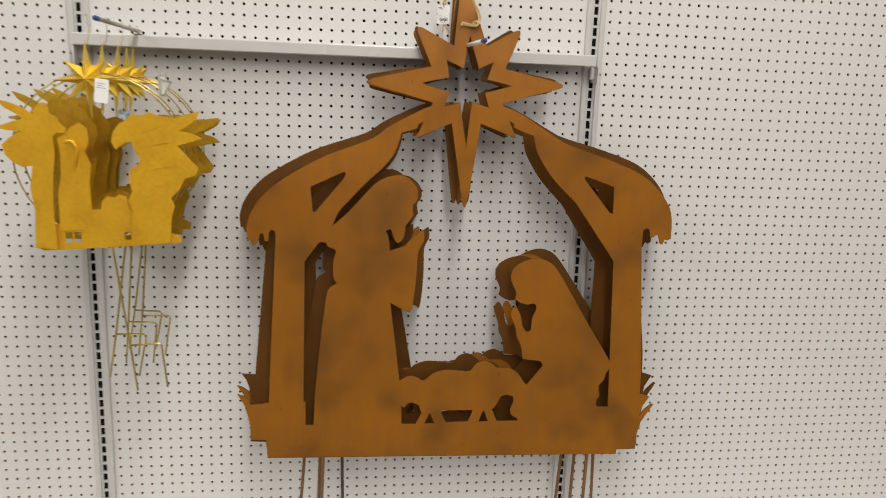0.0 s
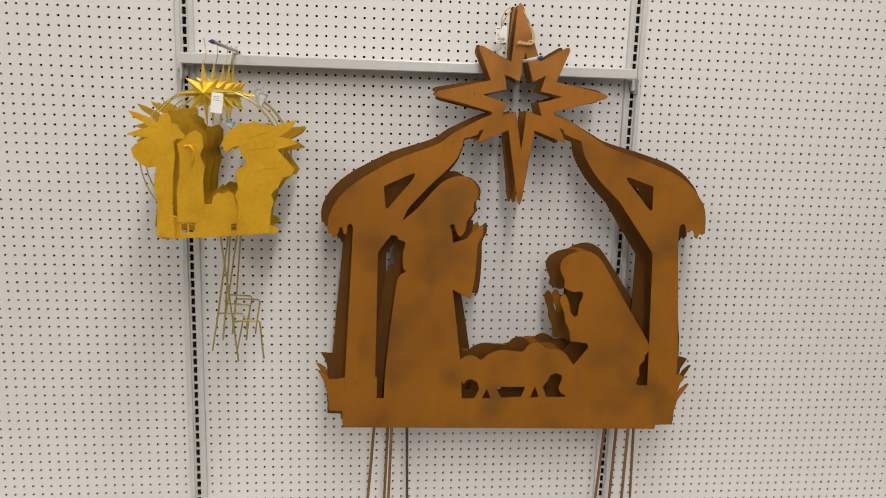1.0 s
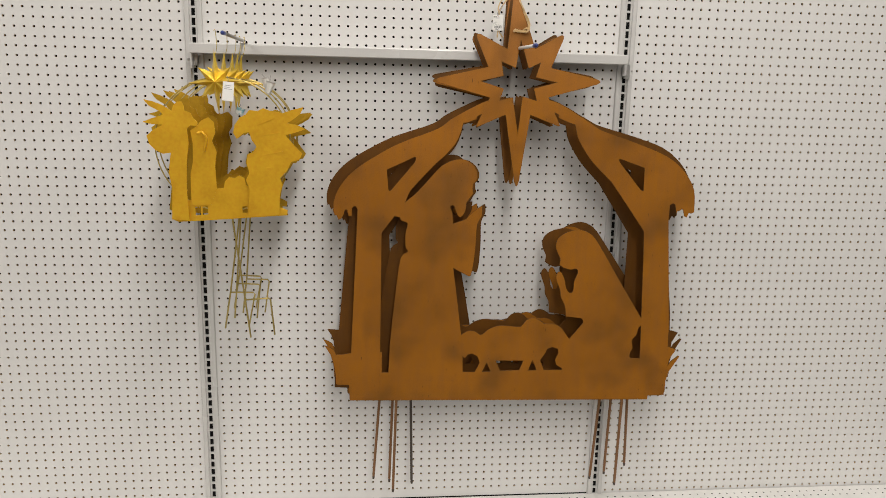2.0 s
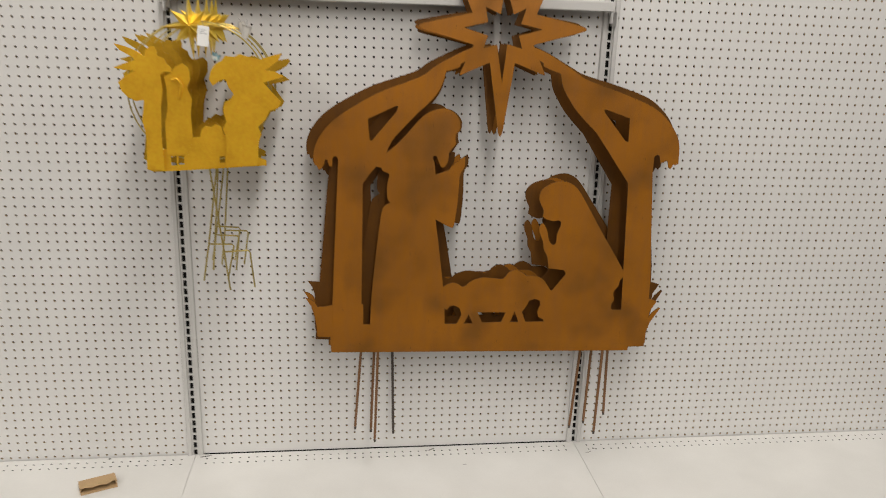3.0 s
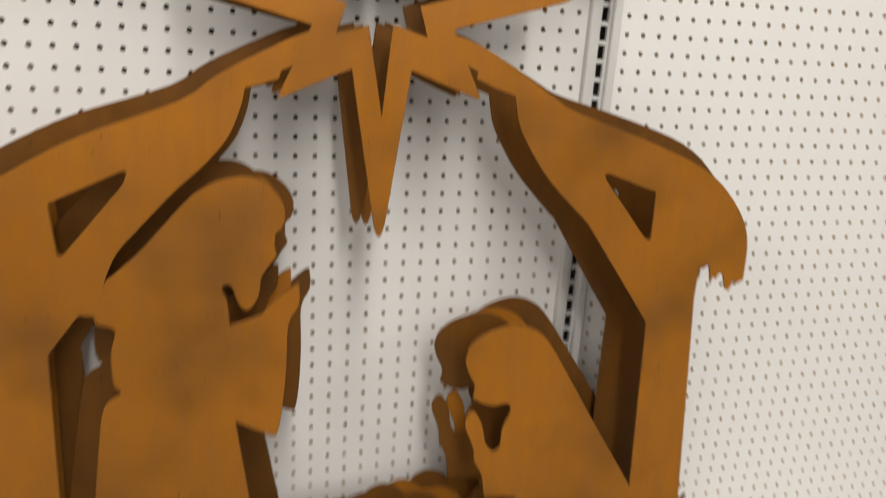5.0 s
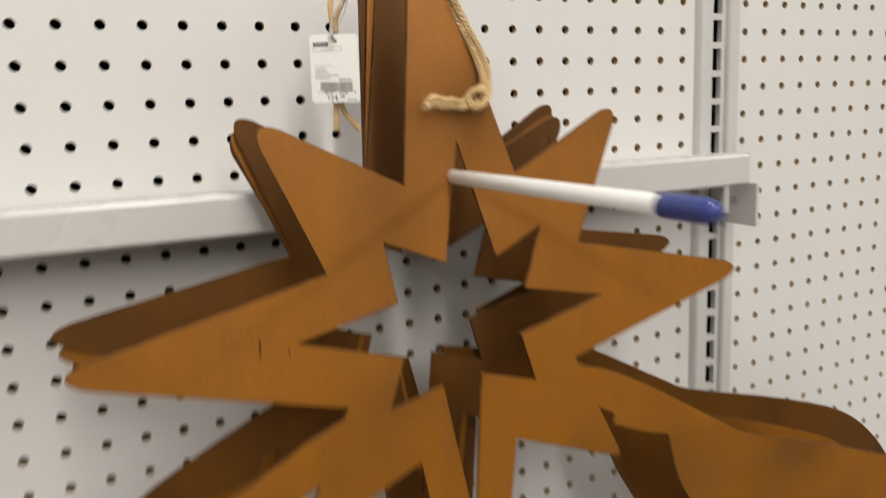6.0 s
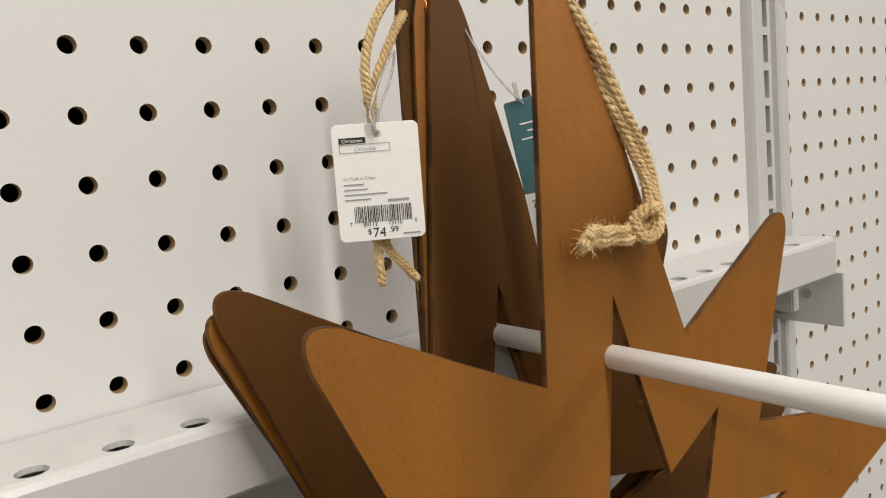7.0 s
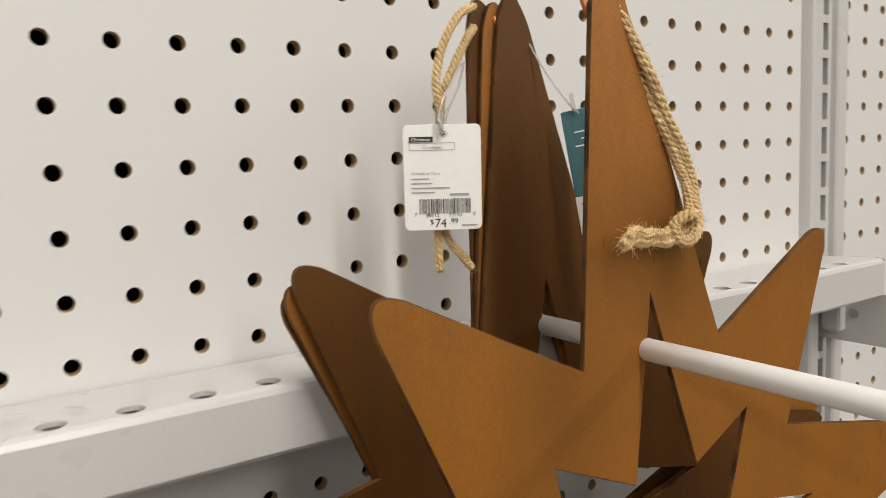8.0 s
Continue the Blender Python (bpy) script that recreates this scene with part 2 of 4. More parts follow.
# ---- perforated wall panels ----
def pegboard(name, x0, x1, cols, z0, z1, hole=0.0034, depth=0.006):
    """A panel with a round hole in every square inch, open to the dark space behind it."""
    first = math.ceil((z0 + 0.008 - ROW0) / PITCH)
    last = math.floor((z1 - 0.008 - ROW0) / PITCH)
    verts, faces, slots = [], [], []

    def quad(a, b, c, d, slot=0):
        faces.append((a, b, c, d))
        slots.append(slot)

    def add(x, z, y=0.0):
        verts.append((x, y, z))
        return len(verts) - 1

    h = PITCH / 2
    xs, xe = cols[0] - h, cols[-1] + h
    zs, ze = ROW0 + first * PITCH - h, ROW0 + last * PITCH + h
    for a, b, c, d in ((x0, xs, z0, z1), (xe, x1, z0, z1), (xs, xe, z0, zs), (xs, xe, ze, z1)):
        if b - a > 1e-5 and d - c > 1e-5:
            quad(add(a, c), add(b, c), add(b, d), add(a, d))
    quad(add(x0, z0), add(x0, z0, depth), add(x0, z1, depth), add(x0, z1))
    quad(add(x1, z0), add(x1, z1), add(x1, z1, depth), add(x1, z0, depth))
    quad(add(x0, z1), add(x0, z1, depth), add(x1, z1, depth), add(x1, z1))
    for cx in cols:
        for r in range(first, last + 1):
            cz = ROW0 + r * PITCH
            near = -0.75 < cx < 0.30 and cz > 1.2
            n = 16 if near else 8
            ring, edge, back = [], [], []
            for k in range(n):
                a = 2 * math.pi * k / n + math.pi / 4
                s, c = math.sin(a), math.cos(a)
                m = h / max(abs(s), abs(c))
                ring.append(add(cx + hole * c, cz + hole * s))
                edge.append(add(cx + m * c, cz + m * s))
                back.append(add(cx + hole * c, cz + hole * s, depth))
            for k in range(n):
                j = (k + 1) % n
                quad(ring[k], edge[k], edge[j], ring[j])
                quad(back[k], ring[k], ring[j], back[j], 1)
    ob = mesh_object(name, verts, faces, [PANEL, CORE], slots=slots)
    return tagged(ob, "white pegboard panel with rows of small round holes", "pegboard", "perforated wall panels", "structure")


TOP = 2.05
BAYS = [(-2 * BAY, -BAY), (-BAY, 0.0), (0.0, BAY)]
for i, (a, b) in enumerate(BAYS):
    cols = [a + (1.5 + k) * PITCH for k in range(46)]
    pegboard("wall_panel_%d" % (i + 1), a + 0.018, b - 0.018, cols, DECK + (0.0022 if i == 1 else -0.02), TOP)
# Added sheet, near-black so that shade shows through the panel holes.
shell("wall_backing", box(-2.5, 1.3, 0.03, 0.034, FLOOR, TOP), CAVITY_SHADE, "near-black sheet standing in for shade behind the perforated panels", "backing")


# ---- slotted uprights ----
def upright(x):
    u = empty("slotted_upright", pose(x, 0, 0), "white steel upright post with a column of black slots", "upright", "slotted uprights")
    z0, z1 = DECK - 0.02, TOP
    slot_w, slot_h = 0.0104, 0.0196
    verts, faces = [], []

    def quad(x0, x1, zz0, zz1, y=-0.0035):
        i = len(verts)
        verts.extend([(x0, y, zz0), (x1, y, zz0), (x1, y, zz1), (x0, y, zz1)])
        faces.append((i, i + 1, i + 2, i + 3))

    w, s = 0.0095, slot_w / 2
    quad(-w, -s, z0, z1)
    quad(s, w, z0, z1)
    r = math.ceil((z0 + 0.02 - ROW0) / PITCH)
    below = z0
    while ROW0 + r * PITCH + 0.02 < z1:
        c = ROW0 + r * PITCH
        quad(-s, s, below, c - slot_h / 2)
        below = c + slot_h / 2
        for xx in (-s, s):
            i = len(verts)
            verts.extend([(xx, -0.0035, c - slot_h / 2), (xx, 0.002, c - slot_h / 2), (xx, 0.002, c + slot_h / 2), (xx, -0.0035, c + slot_h / 2)])
            faces.append((i, i + 1, i + 2, i + 3))
        for zz in (c - slot_h / 2, c + slot_h / 2):
            i = len(verts)
            verts.extend([(-s, -0.0035, zz), (s, -0.0035, zz), (s, 0.002, zz), (-s, 0.002, zz)])
            faces.append((i, i + 1, i + 2, i + 3))
        r += 1
    quad(-s, s, below, z1)
    mesh_object("slotted_face", verts, faces, POWDER, u)
    for sx in (-1, 1):
        outline = [(0.0095, -0.0030), (0.0100, -0.0075), (0.0115, -0.0092), (0.0213, -0.0092), (0.0230, -0.0081), (0.0239, -0.0050), (0.0244, 0.0), (0.0095, 0.0)]
        n = len(outline)
        v = [(sx * a, b, z) for z in (z0, z1) for a, b in outline]
        f = [(k, (k + 1) % n, n + (k + 1) % n, n + k) for k in range(n)] + [tuple(range(n)), tuple(range(n, 2 * n))]
        bm = bmesh.new()
        vs = [bm.verts.new(q) for q in v]
        for q in f:
            bm.faces.new([vs[k] for k in q])
        bmesh.ops.recalc_face_normals(bm, faces=bm.faces)
        part("side_rib", bm, POWDER, u)
    # Shade behind the slots is painted as a near-black web.
    part("inner_web", box(-0.012, 0.012, 0.012, 0.014, z0, z1), CAVITY_SHADE, u)
    return u


for x in (-2 * BAY, -BAY, 0.0, BAY):
    upright(x)


# ---- base deck ----
def deck_panel(x0, x1):
    """A steel deck shelf with two rows of small round holes along its back."""
    y1, y0 = -0.004, -0.46
    verts, faces, slots = [], [], []
    h, hole = PITCH / 2, 0.0030
    cols = [x0 + (1.5 + k) * PITCH for k in range(46)]
    rows = [-0.030, -0.030 - PITCH]

    def add(x, y, z=DECK):
        verts.append((x, y, z))
        return len(verts) - 1

    def quad(*f, slot=0):
        faces.append(f)
        slots.append(slot)

    a0, a1 = x0 + 0.0006, x1 - 0.0006
    xs, xe, ys, ye = cols[0] - h, cols[-1] + h, rows[1] - h, rows[0] + h
    for a, b, c, d in ((a0, a1, y0, ys), (a0, a1, ye, y1), (a0, xs, ys, ye), (xe, a1, ys, ye)):
        quad(add(a, c), add(b, c), add(b, d), add(a, d))
    for cx in cols:
        for cy in rows:
            ring, edge, back = [], [], []
            for k in range(8):
                t = 2 * math.pi * k / 8 + math.pi / 4
                s, c = math.sin(t), math.cos(t)
                m = h / max(abs(s), abs(c))
                ring.append(add(cx + hole * c, cy + hole * s))
                edge.append(add(cx + m * c, cy + m * s))
                back.append(add(cx + hole * c, cy + hole * s, DECK - 0.004))
            for k in range(8):
                j = (k + 1) % 8
                quad(ring[k], edge[k], edge[j], ring[j])
                # Hole walls get the near-black slot: their shade is painted.
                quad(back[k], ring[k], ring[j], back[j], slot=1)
    quad(add(a0, y0), add(a0, y0, DECK - 0.05), add(a1, y0, DECK - 0.05), add(a1, y0))
    quad(add(a0, y0), add(a0, y1), add(a0, y1, DECK - 0.03), add(a0, y0, DECK - 0.03))
    quad(add(a1, y0), add(a1, y0, DECK - 0.03), add(a1, y1, DECK - 0.03), add(a1, y1))
    ob = mesh_object("deck_shelf", verts, faces, [DECKMAT, CAVITY_SHADE], slots=slots)
    return tagged(ob, "white painted steel base deck shelf with scuffs", "shelf", "base deck shelves")


for a, b in BAYS:
    deck_panel(a, b)
# Unseen block, near-black to give the shade under the deck holes.
shell("deck_plinth", box(-2 * BAY, BAY, -0.44, -0.01, FLOOR, DECK - 0.012), CAVITY_SHADE, "dark plinth under the base deck", "plinth")


# ---- hang rail ----
def hang_rail():
    rail = empty("hang_rail", pose(0, 0, 0), "white steel hang rail with round holes along its top", "rail")
    x0, x1, yb, yf, z0, z1 = -1.2215, -0.0110, -0.0325, -0.0562, 1.3905, 1.4180
    verts, faces = [], []

    def add(x, y, z):
        verts.append((x, y, z))
        return len(verts) - 1

    def strip(pts):
        for (ya, za), (yb2, zb) in zip(pts, pts[1:]):
            faces.append((add(x0, ya, za), add(x1, ya, za), add(x1, yb2, zb), add(x0, yb2, zb)))

    rows_y = -0.0470
    h, hole = PITCH / 2, 0.0050
    n = 46
    start = (x0 + x1) / 2 - ((n - 1) / 2 + 0.3) * PITCH
    hy = 0.0056
    ya, yc = rows_y - hy, rows_y + hy
    for k in range(n):
        cx = start + k * PITCH
        ring, edge, low = [], [], []
        for q in range(16):
            t = 2 * math.pi * q / 16 + math.pi / 4
            s, c = math.sin(t), math.cos(t)
            m = h / max(abs(s), abs(c))
            ring.append(add(cx + hole * c, rows_y + hole * s, z1))
            edge.append(add(cx + m * c, rows_y + m * s * hy / h, z1))
            low.append(add(cx + hole * c, rows_y + hole * s, z1 - 0.002))
        for q in range(16):
            j = (q + 1) % 16
            faces.append((ring[q], edge[q], edge[j], ring[j]))
            faces.append((low[q], ring[q], ring[j], low[j]))
    xs, xe = start - h, start + (n - 1) * PITCH + h
    for a, b in ((x0, xs), (xe, x1)):
        if b > a:
            faces.append((add(a, ya, z1), add(b, ya, z1), add(b, yc, z1), add(a, yc, z1)))
    strip([(yc, z1), (yb, z1 - 0.0003), (-0.0015, z1 - 0.0028), (-0.0015, z1 - 0.005)])
    strip([(yb, z1 - 0.003), (yb, z0 + 0.003)])
    strip([(ya, z1), (yf + 0.003, z1), (yf + 0.001, z1 - 0.001), (yf, z1 - 0.003), (yf, z0 + 0.002), (yf + 0.002, z0), (yf + 0.010, z0), (yf + 0.010, z0 + 0.002)])
    for x in (x0, x1):
        faces.append((add(x, yf, z0), add(x, yb, z0), add(x, yb, z1), add(x, yf, z1)))
    mesh_object("rail_channel", verts, faces, POWDER, rail)
    # Near-black plate painted in for the shade inside the channel.
    part("channel_inside", box(x0 + 0.002, x1 - 0.002, yf + 0.012, yb - 0.002, z0 + 0.004, z0 + 0.006), CAVITY_SHADE, rail)
    for x in (-BAY, 0.0):
        s = 1 if x < -1 else -1
        br = part("end_bracket", box(x - 0.0015, x + 0.0015, -0.056, -0.001, 1.352, 1.3905), POWDER, rail)
        part("bracket_web", box(x - 0.010, x + 0.010, -0.024, -0.010, 1.360, 1.3905, 0.001), POWDER, br)
        part("bracket_stud", tube([(x + s * 0.002, -0.030, 1.374), (x - s * 0.014, -0.030, 1.374)], 0.004, 10), STEEL, br, "round steel stud")
    return rail


hang_rail()


# ---- peg arms ----
def peg_arm(x, z_root, z_tip, y_tip, radius, tip_len, label, mat):
    arm = empty("peg_arm", pose(x, -0.04, z_root), label, "hook", "peg arms on the rail")
    y1 = y_tip + 0.04
    dz = z_tip - z_root
    ends = [(0, 0.0, -0.0), (0, y1 + tip_len * 0.6, dz * 0.96)]
    part("arm_tube", tube(ends, radius, 20), mat, arm, smooth=True)
    r = radius * 1.12
    d = dz / y1
    pts, radii = [], []
    for k, q in ((0, 1.0), (0.08, 1.06), (0.75, 1.06), (0.9, 0.9), (0.98, 0.6), (1.0, 0.2)):
        y = y1 + tip_len * (1 - k)
        pts.append((0, y, d * y))
        radii.append(r * q)
    part("end_cap", tube(pts, r, 16, radii), BLUE, arm, "blue plastic end cap", smooth=True)
    part("base_clip", box(-0.010, 0.010, -0.0160, 0.0040, -z_root + 1.4182, -z_root + 1.4205, 0.0005), STEEL, arm)
    part("stem", tube([(0, -0.008, 1.4060 - z_root), (0, -0.008, 1.4215 - z_root), (0, -0.004, 0.0)], radius * 0.7, 12), mat, arm)
    return arm


peg_arm(-0.337, 1.4248, 1.4243, -0.345, 0.0044, 0.030, "white round display arm with a blue end cap", TUBE)
peg_arm(-1.079, 1.4260, 1.4310, -0.370, 0.0042, 0.026, "thin grey steel display arm with a blue end cap", STEEL)


# ---- large cut-out yard signs ----
STAR = [(-2.0, 16.2), (4.2, -0.8), (12.6, 3.9), (8.8, -5.7), (24.6, -9.0), (8.4, -13.6), (12.2, -21.6), (3.6, -18.4), (0.5, -41.0),
        (-3.3, -18.5), (-11.6, -22.2), (-7.8, -14.0), (-24.6, -9.6), (-8.5, -5.8), (-12.6, 3.6), (-3.4, -1.0)]
STAR_ROUND = [0.9, 0, 0.8, 0, 0.8, 0, 0.3, 0, 0.7, 0, 0.3, 0, 0.8, 0, 0.8, 0]
STAR_HOLE = [(0.2, 1.4), (2.6, -6.0), (5.9, -4.3), (4.6, -8.3), (10.6, -9.5), (4.2, -11.3), (5.2, -14.6), (1.2, -13.4), (0.3, -23.8),
             (-1.5, -13.7), (-5.1, -14.7), (-4.0, -11.5), (-10.5, -9.6), (-4.2, -8.1), (-4.9, -4.3), (-0.9, -6.0)]


def roof_left():
    top = spline([(-6.5, -14.5), (-9.5, -15.2), (-17.5, -19.5), (-21.8, -22.6), (-31.9, -26.6), (-38.5, -30.2), (-43.6, -33.6), (-46.9, -36.7), (-49.2, -40.2), (-50.2, -43.7), (-49.9, -46.9)], 4)
    fringe = [(-49.9, -46.9), (-49.4, -46.7), (-48.8, -48.1), (-48.0, -47.6), (-47.3, -46.4), (-47.1, -45.2), (-46.4, -45.2), (-46.1, -46.9), (-45.2, -47.0), (-45.1, -44.9), (-44.7, -44.3), (-44.1, -44.2), (-43.6, -45.1)]
    post = [(-45.4, -86.5), (-45.4, -99.0), (-37.3, -99.0), (-37.2, -92.4), (-37.0, -75.0), (-36.9, -51.6), (-33.4, -46.9), (-31.9, -47.1), (-30.9, -45.0)]
    under = spline([(-30.4, -42.8), (-29.0, -39.7), (-26.3, -36.6), (-22.6, -32.6), (-19.4, -29.6), (-16.9, -26.6), (-15.5, -23.5), (-14.9, -21.0)], 4)
    thatch = [(-13.2, -20.6), (-11.3, -19.9), (-11.0, -19.0), (-8.0, -17.6)]
    return [list(top) + fringe + post + list(under) + thatch, round_off([(-35.6, -34.0), (-27.3, -30.1), (-28.0, -31.9), (-35.0, -40.4)], [0.2, 0.4, 0.4, 0.4])]


def roof_right():
    top = spline([(6.5, -14.3), (9.5, -14.4), (14.0, -16.4), (21.0, -20.6), (24.6, -22.5), (34.4, -25.7), (43.4, -29.3), (48.6, -33.6), (51.6, -38.6), (52.1, -44.8)], 4)
    fringe = [(51.2, -45.3), (50.6, -45.0), (50.0, -46.4), (49.3, -46.0), (48.8, -44.1), (48.2, -43.8), (47.7, -44.6), (47.3, -44.3), (46.9, -45.2), (46.4, -42.7), (45.7, -42.3), (44.9, -42.9), (44.8, -47.2)]
    post = [(47.4, -79.5), (47.6, -99.0), (39.6, -99.0), (39.2, -86.0), (37.9, -50.6), (27.6, -36.6)]
    under = spline([(26.8, -35.9), (21.9, -31.2), (19.0, -27.4), (17.2, -24.3), (16.3, -20.8)], 4)
    thatch = [(14.0, -20.1), (11.4, -19.0), (11.5, -18.2), (8.0, -16.4)]
    return [list(top) + fringe + post + list(under) + thatch, round_off([(28.4, -29.6), (36.7, -32.4), (36.9, -38.9), (36.1, -38.7)], [0.5, 0.2, 0.2, 0.4])]


def tall_figure():
    back = spline([(-30.4, -42.9), (-27.0, -39.9), (-23.9, -36.4), (-21.1, -33.3), (-18.8, -31.7), (-16.3, -30.9), (-13.9, -31.0), (-11.9, -32.3), (-10.7, -34.2), (-10.6, -36.0)], 4)
    face = [(-11.0, -37.0), (-11.7, -37.6), (-11.8, -39.0), (-11.5, -40.2), (-12.3, -41.2)]
    beard = spline([(-13.4, -42.9), (-13.6, -45.0), (-14.4, -46.5), (-15.3, -46.9), (-16.1, -45.8), (-16.7, -44.0), (-17.3, -43.7), (-17.9, -44.2), (-17.3, -45.5), (-17.0, -48.8)], 3)
    arm = spline([(-13.3, -47.5), (-12.3, -46.2), (-9.3, -43.8), (-8.9, -44.6), (-9.0, -46.6), (-10.2, -49.0), (-10.4, -54.0), (-10.8, -59.0), (-11.5, -63.3), (-12.5, -63.7), (-16.6, -61.5)], 3)
    robe = [(-15.3, -70.5), (-13.9, -81.2), (-13.0, -95.0), (-34.9, -95.0), (-34.7, -92.5)]
    rear = spline([(-34.4, -84.5), (-33.5, -74.5), (-32.3, -63.5), (-31.4, -58.4), (-29.5, -56.8), (-30.2, -55.6), (-30.3, -51.6), (-29.7, -48.9), (-31.5, -48.1), (-31.9, -47.0)], 3)
    return [list(back) + face + list(beard) + list(arm) + robe + list(rear) + [(-31.2, -44.8)]]


def low_figure():
    veil = spline([(39.2, -78.0), (38.6, -75.8), (32.8, -66.8), (26.8, -57.2), (23.8, -52.7), (21.6, -50.9), (19.0, -50.2), (15.7, -50.9), (13.2, -52.6), (12.5, -54.8), (13.1, -56.9), (14.0, -58.6), (13.8, -60.4)], 3)
    hands_gap = spline([(15.0, -61.2), (17.0, -61.8), (18.6, -61.5), (19.3, -62.6), (18.3, -65.4), (18.2, -68.0), (17.2, -68.6), (16.1, -67.2), (15.5, -64.6), (14.4, -62.6), (13.5, -62.6), (13.0, -64.4), (14.4, -67.8), (14.7, -70.0), (15.9, -72.2), (16.5, -75.7)], 3)
    lap = [(21.0, -76.2), (21.6, -76.9), (21.6, -77.6), (18.2, -82.0)]
    foot = [(16.0, -84.0), (16.0, -95.0), (42.0, -95.0), (42.0, -88.4), (36.7, -88.4)]
    rear = spline([(36.1, -87.8), (36.3, -86.4), (36.9, -85.4), (36.5, -82.9), (37.8, -81.2), (38.1, -79.6)], 3)
    return [list(veil) + list(hands_gap) + lap + foot + list(rear)]


def sheep():
    wool = spline([(-15.0, -82.0), (-13.9, -81.2), (-12.6, -80.3), (-11.2, -79.9), (-9.6, -80.3), (-8.6, -81.0), (-7.6, -80.9), (-5.6, -79.3), (-2.7, -78.4), (0.7, -78.6), (3.4, -78.7), (5.0, -76.8), (7.3, -76.1), (9.4, -77.2), (10.3, -77.9), (13.3, -78.0), (15.4, -79.2), (16.7, -81.0), (17.7, -82.3), (19.5, -84.0)], 3)
    leg_cuts = [[(-13.3, -87.6), (-12.6, -88.3), (-11.8, -87.1), (-10.6, -86.8), (-9.0, -87.6), (-8.3, -89.6), (-9.8, -92.7), (-13.1, -92.6)],
                [(-6.2, -89.6), (-5.0, -92.3), (-7.5, -92.4)],
                [(-3.6, -89.0), (4.6, -89.0), (3.4, -91.9), (-2.1, -92.1)],
                [(7.3, -88.8), (8.5, -91.9), (6.1, -92.0)],
                [(9.5, -88.9), (10.7, -87.2), (11.5, -85.5), (13.0, -84.9), (14.6, -85.5), (14.8, -86.8), (13.9, -88.9), (14.4, -90.4), (16.9, -91.9), (10.7, -91.9)]]
    return [list(wool) + [(19.5, -94.0), (-15.0, -94.0)]] + leg_cuts


def base_strip(bent=False):
    grass_l = [(-45.4, -86.5), (-47.6, -86.9), (-49.6, -87.0), (-50.2, -85.7), (-51.4, -84.8), (-52.9, -84.3), (-51.3, -86.9), (-50.3, -90.0), (-49.8, -93.0), (-49.7, -95.8), (-49.3, -96.1), (-46.0, -96.2), (-45.8, -100.9)]
    grass_r = [(42.4, -101.3), (42.5, -100.1), (47.4, -100.0), (47.4, -96.4), (48.4, -92.6), (51.3, -88.0), (50.8, -87.7), (48.7, -89.4), (47.9, -90.9), (48.2, -88.8), (50.1, -85.8), (48.0, -85.0)]
    if bent:
        grass_l = [(-45.4, -83.3), (-48.6, -83.2), (-47.4, -84.8), (-46.6, -86.8), (-46.2, -90.0), (-46.1, -96.1), (-45.9, -96.2), (-45.8, -100.9)]
    return [grass_l + grass_r + [(46.0, -85.0), (46.0, -92.4), (-36.6, -92.4), (-36.6, -86.3)]]


def rope(parent, path, radius, turns, name="rope_strand"):
    """Three uneven strands twisted along a path, each laid up of three yarns."""
    pts = spline(path, 20)
    rng = random.Random(int(turns * 100 + radius * 1e6))
    for s in range(3):
        yarns = bmesh.new()
        for y in range(3):
            line, radii = [], []
            wave = rng.uniform(0, 6)
            for i, p in enumerate(pts):
                d = (pts[min(i + 1, len(pts) - 1)] - pts[max(i - 1, 0)]).normalized()
                ref = Vector((0, 1, 0)) if abs(d.y) < 0.9 else Vector((1, 0, 0))
                side = d.cross(ref).normalized()
                up = side.cross(d)
                a = 2 * math.pi * (turns * i / len(pts) + s / 3)
                b = -2 * math.pi * (turns * 0.9 * i / len(pts) + y / 3)
                w = radius * 0.52 * (0.95 + 0.10 * rng.random())
                e = radius * 0.27 * (0.92 + 0.2 * rng.random())
                line.append(p + (side * math.cos(a) + up * math.sin(a)) * w + (side * math.cos(b) + up * math.sin(b)) * e)
                radii.append(radius * (0.33 + 0.05 * math.sin(i * 0.7 + wave) + 0.05 * rng.random()))
            one = tube(line, radius * 0.36, 6, radii)
            me = bpy.data.meshes.new("yarn")
            one.to_mesh(me)
            one.free()
            yarns.from_mesh(me)
            bpy.data.meshes.remove(me)
        part(name, yarns, JUTE, parent, smooth=True)


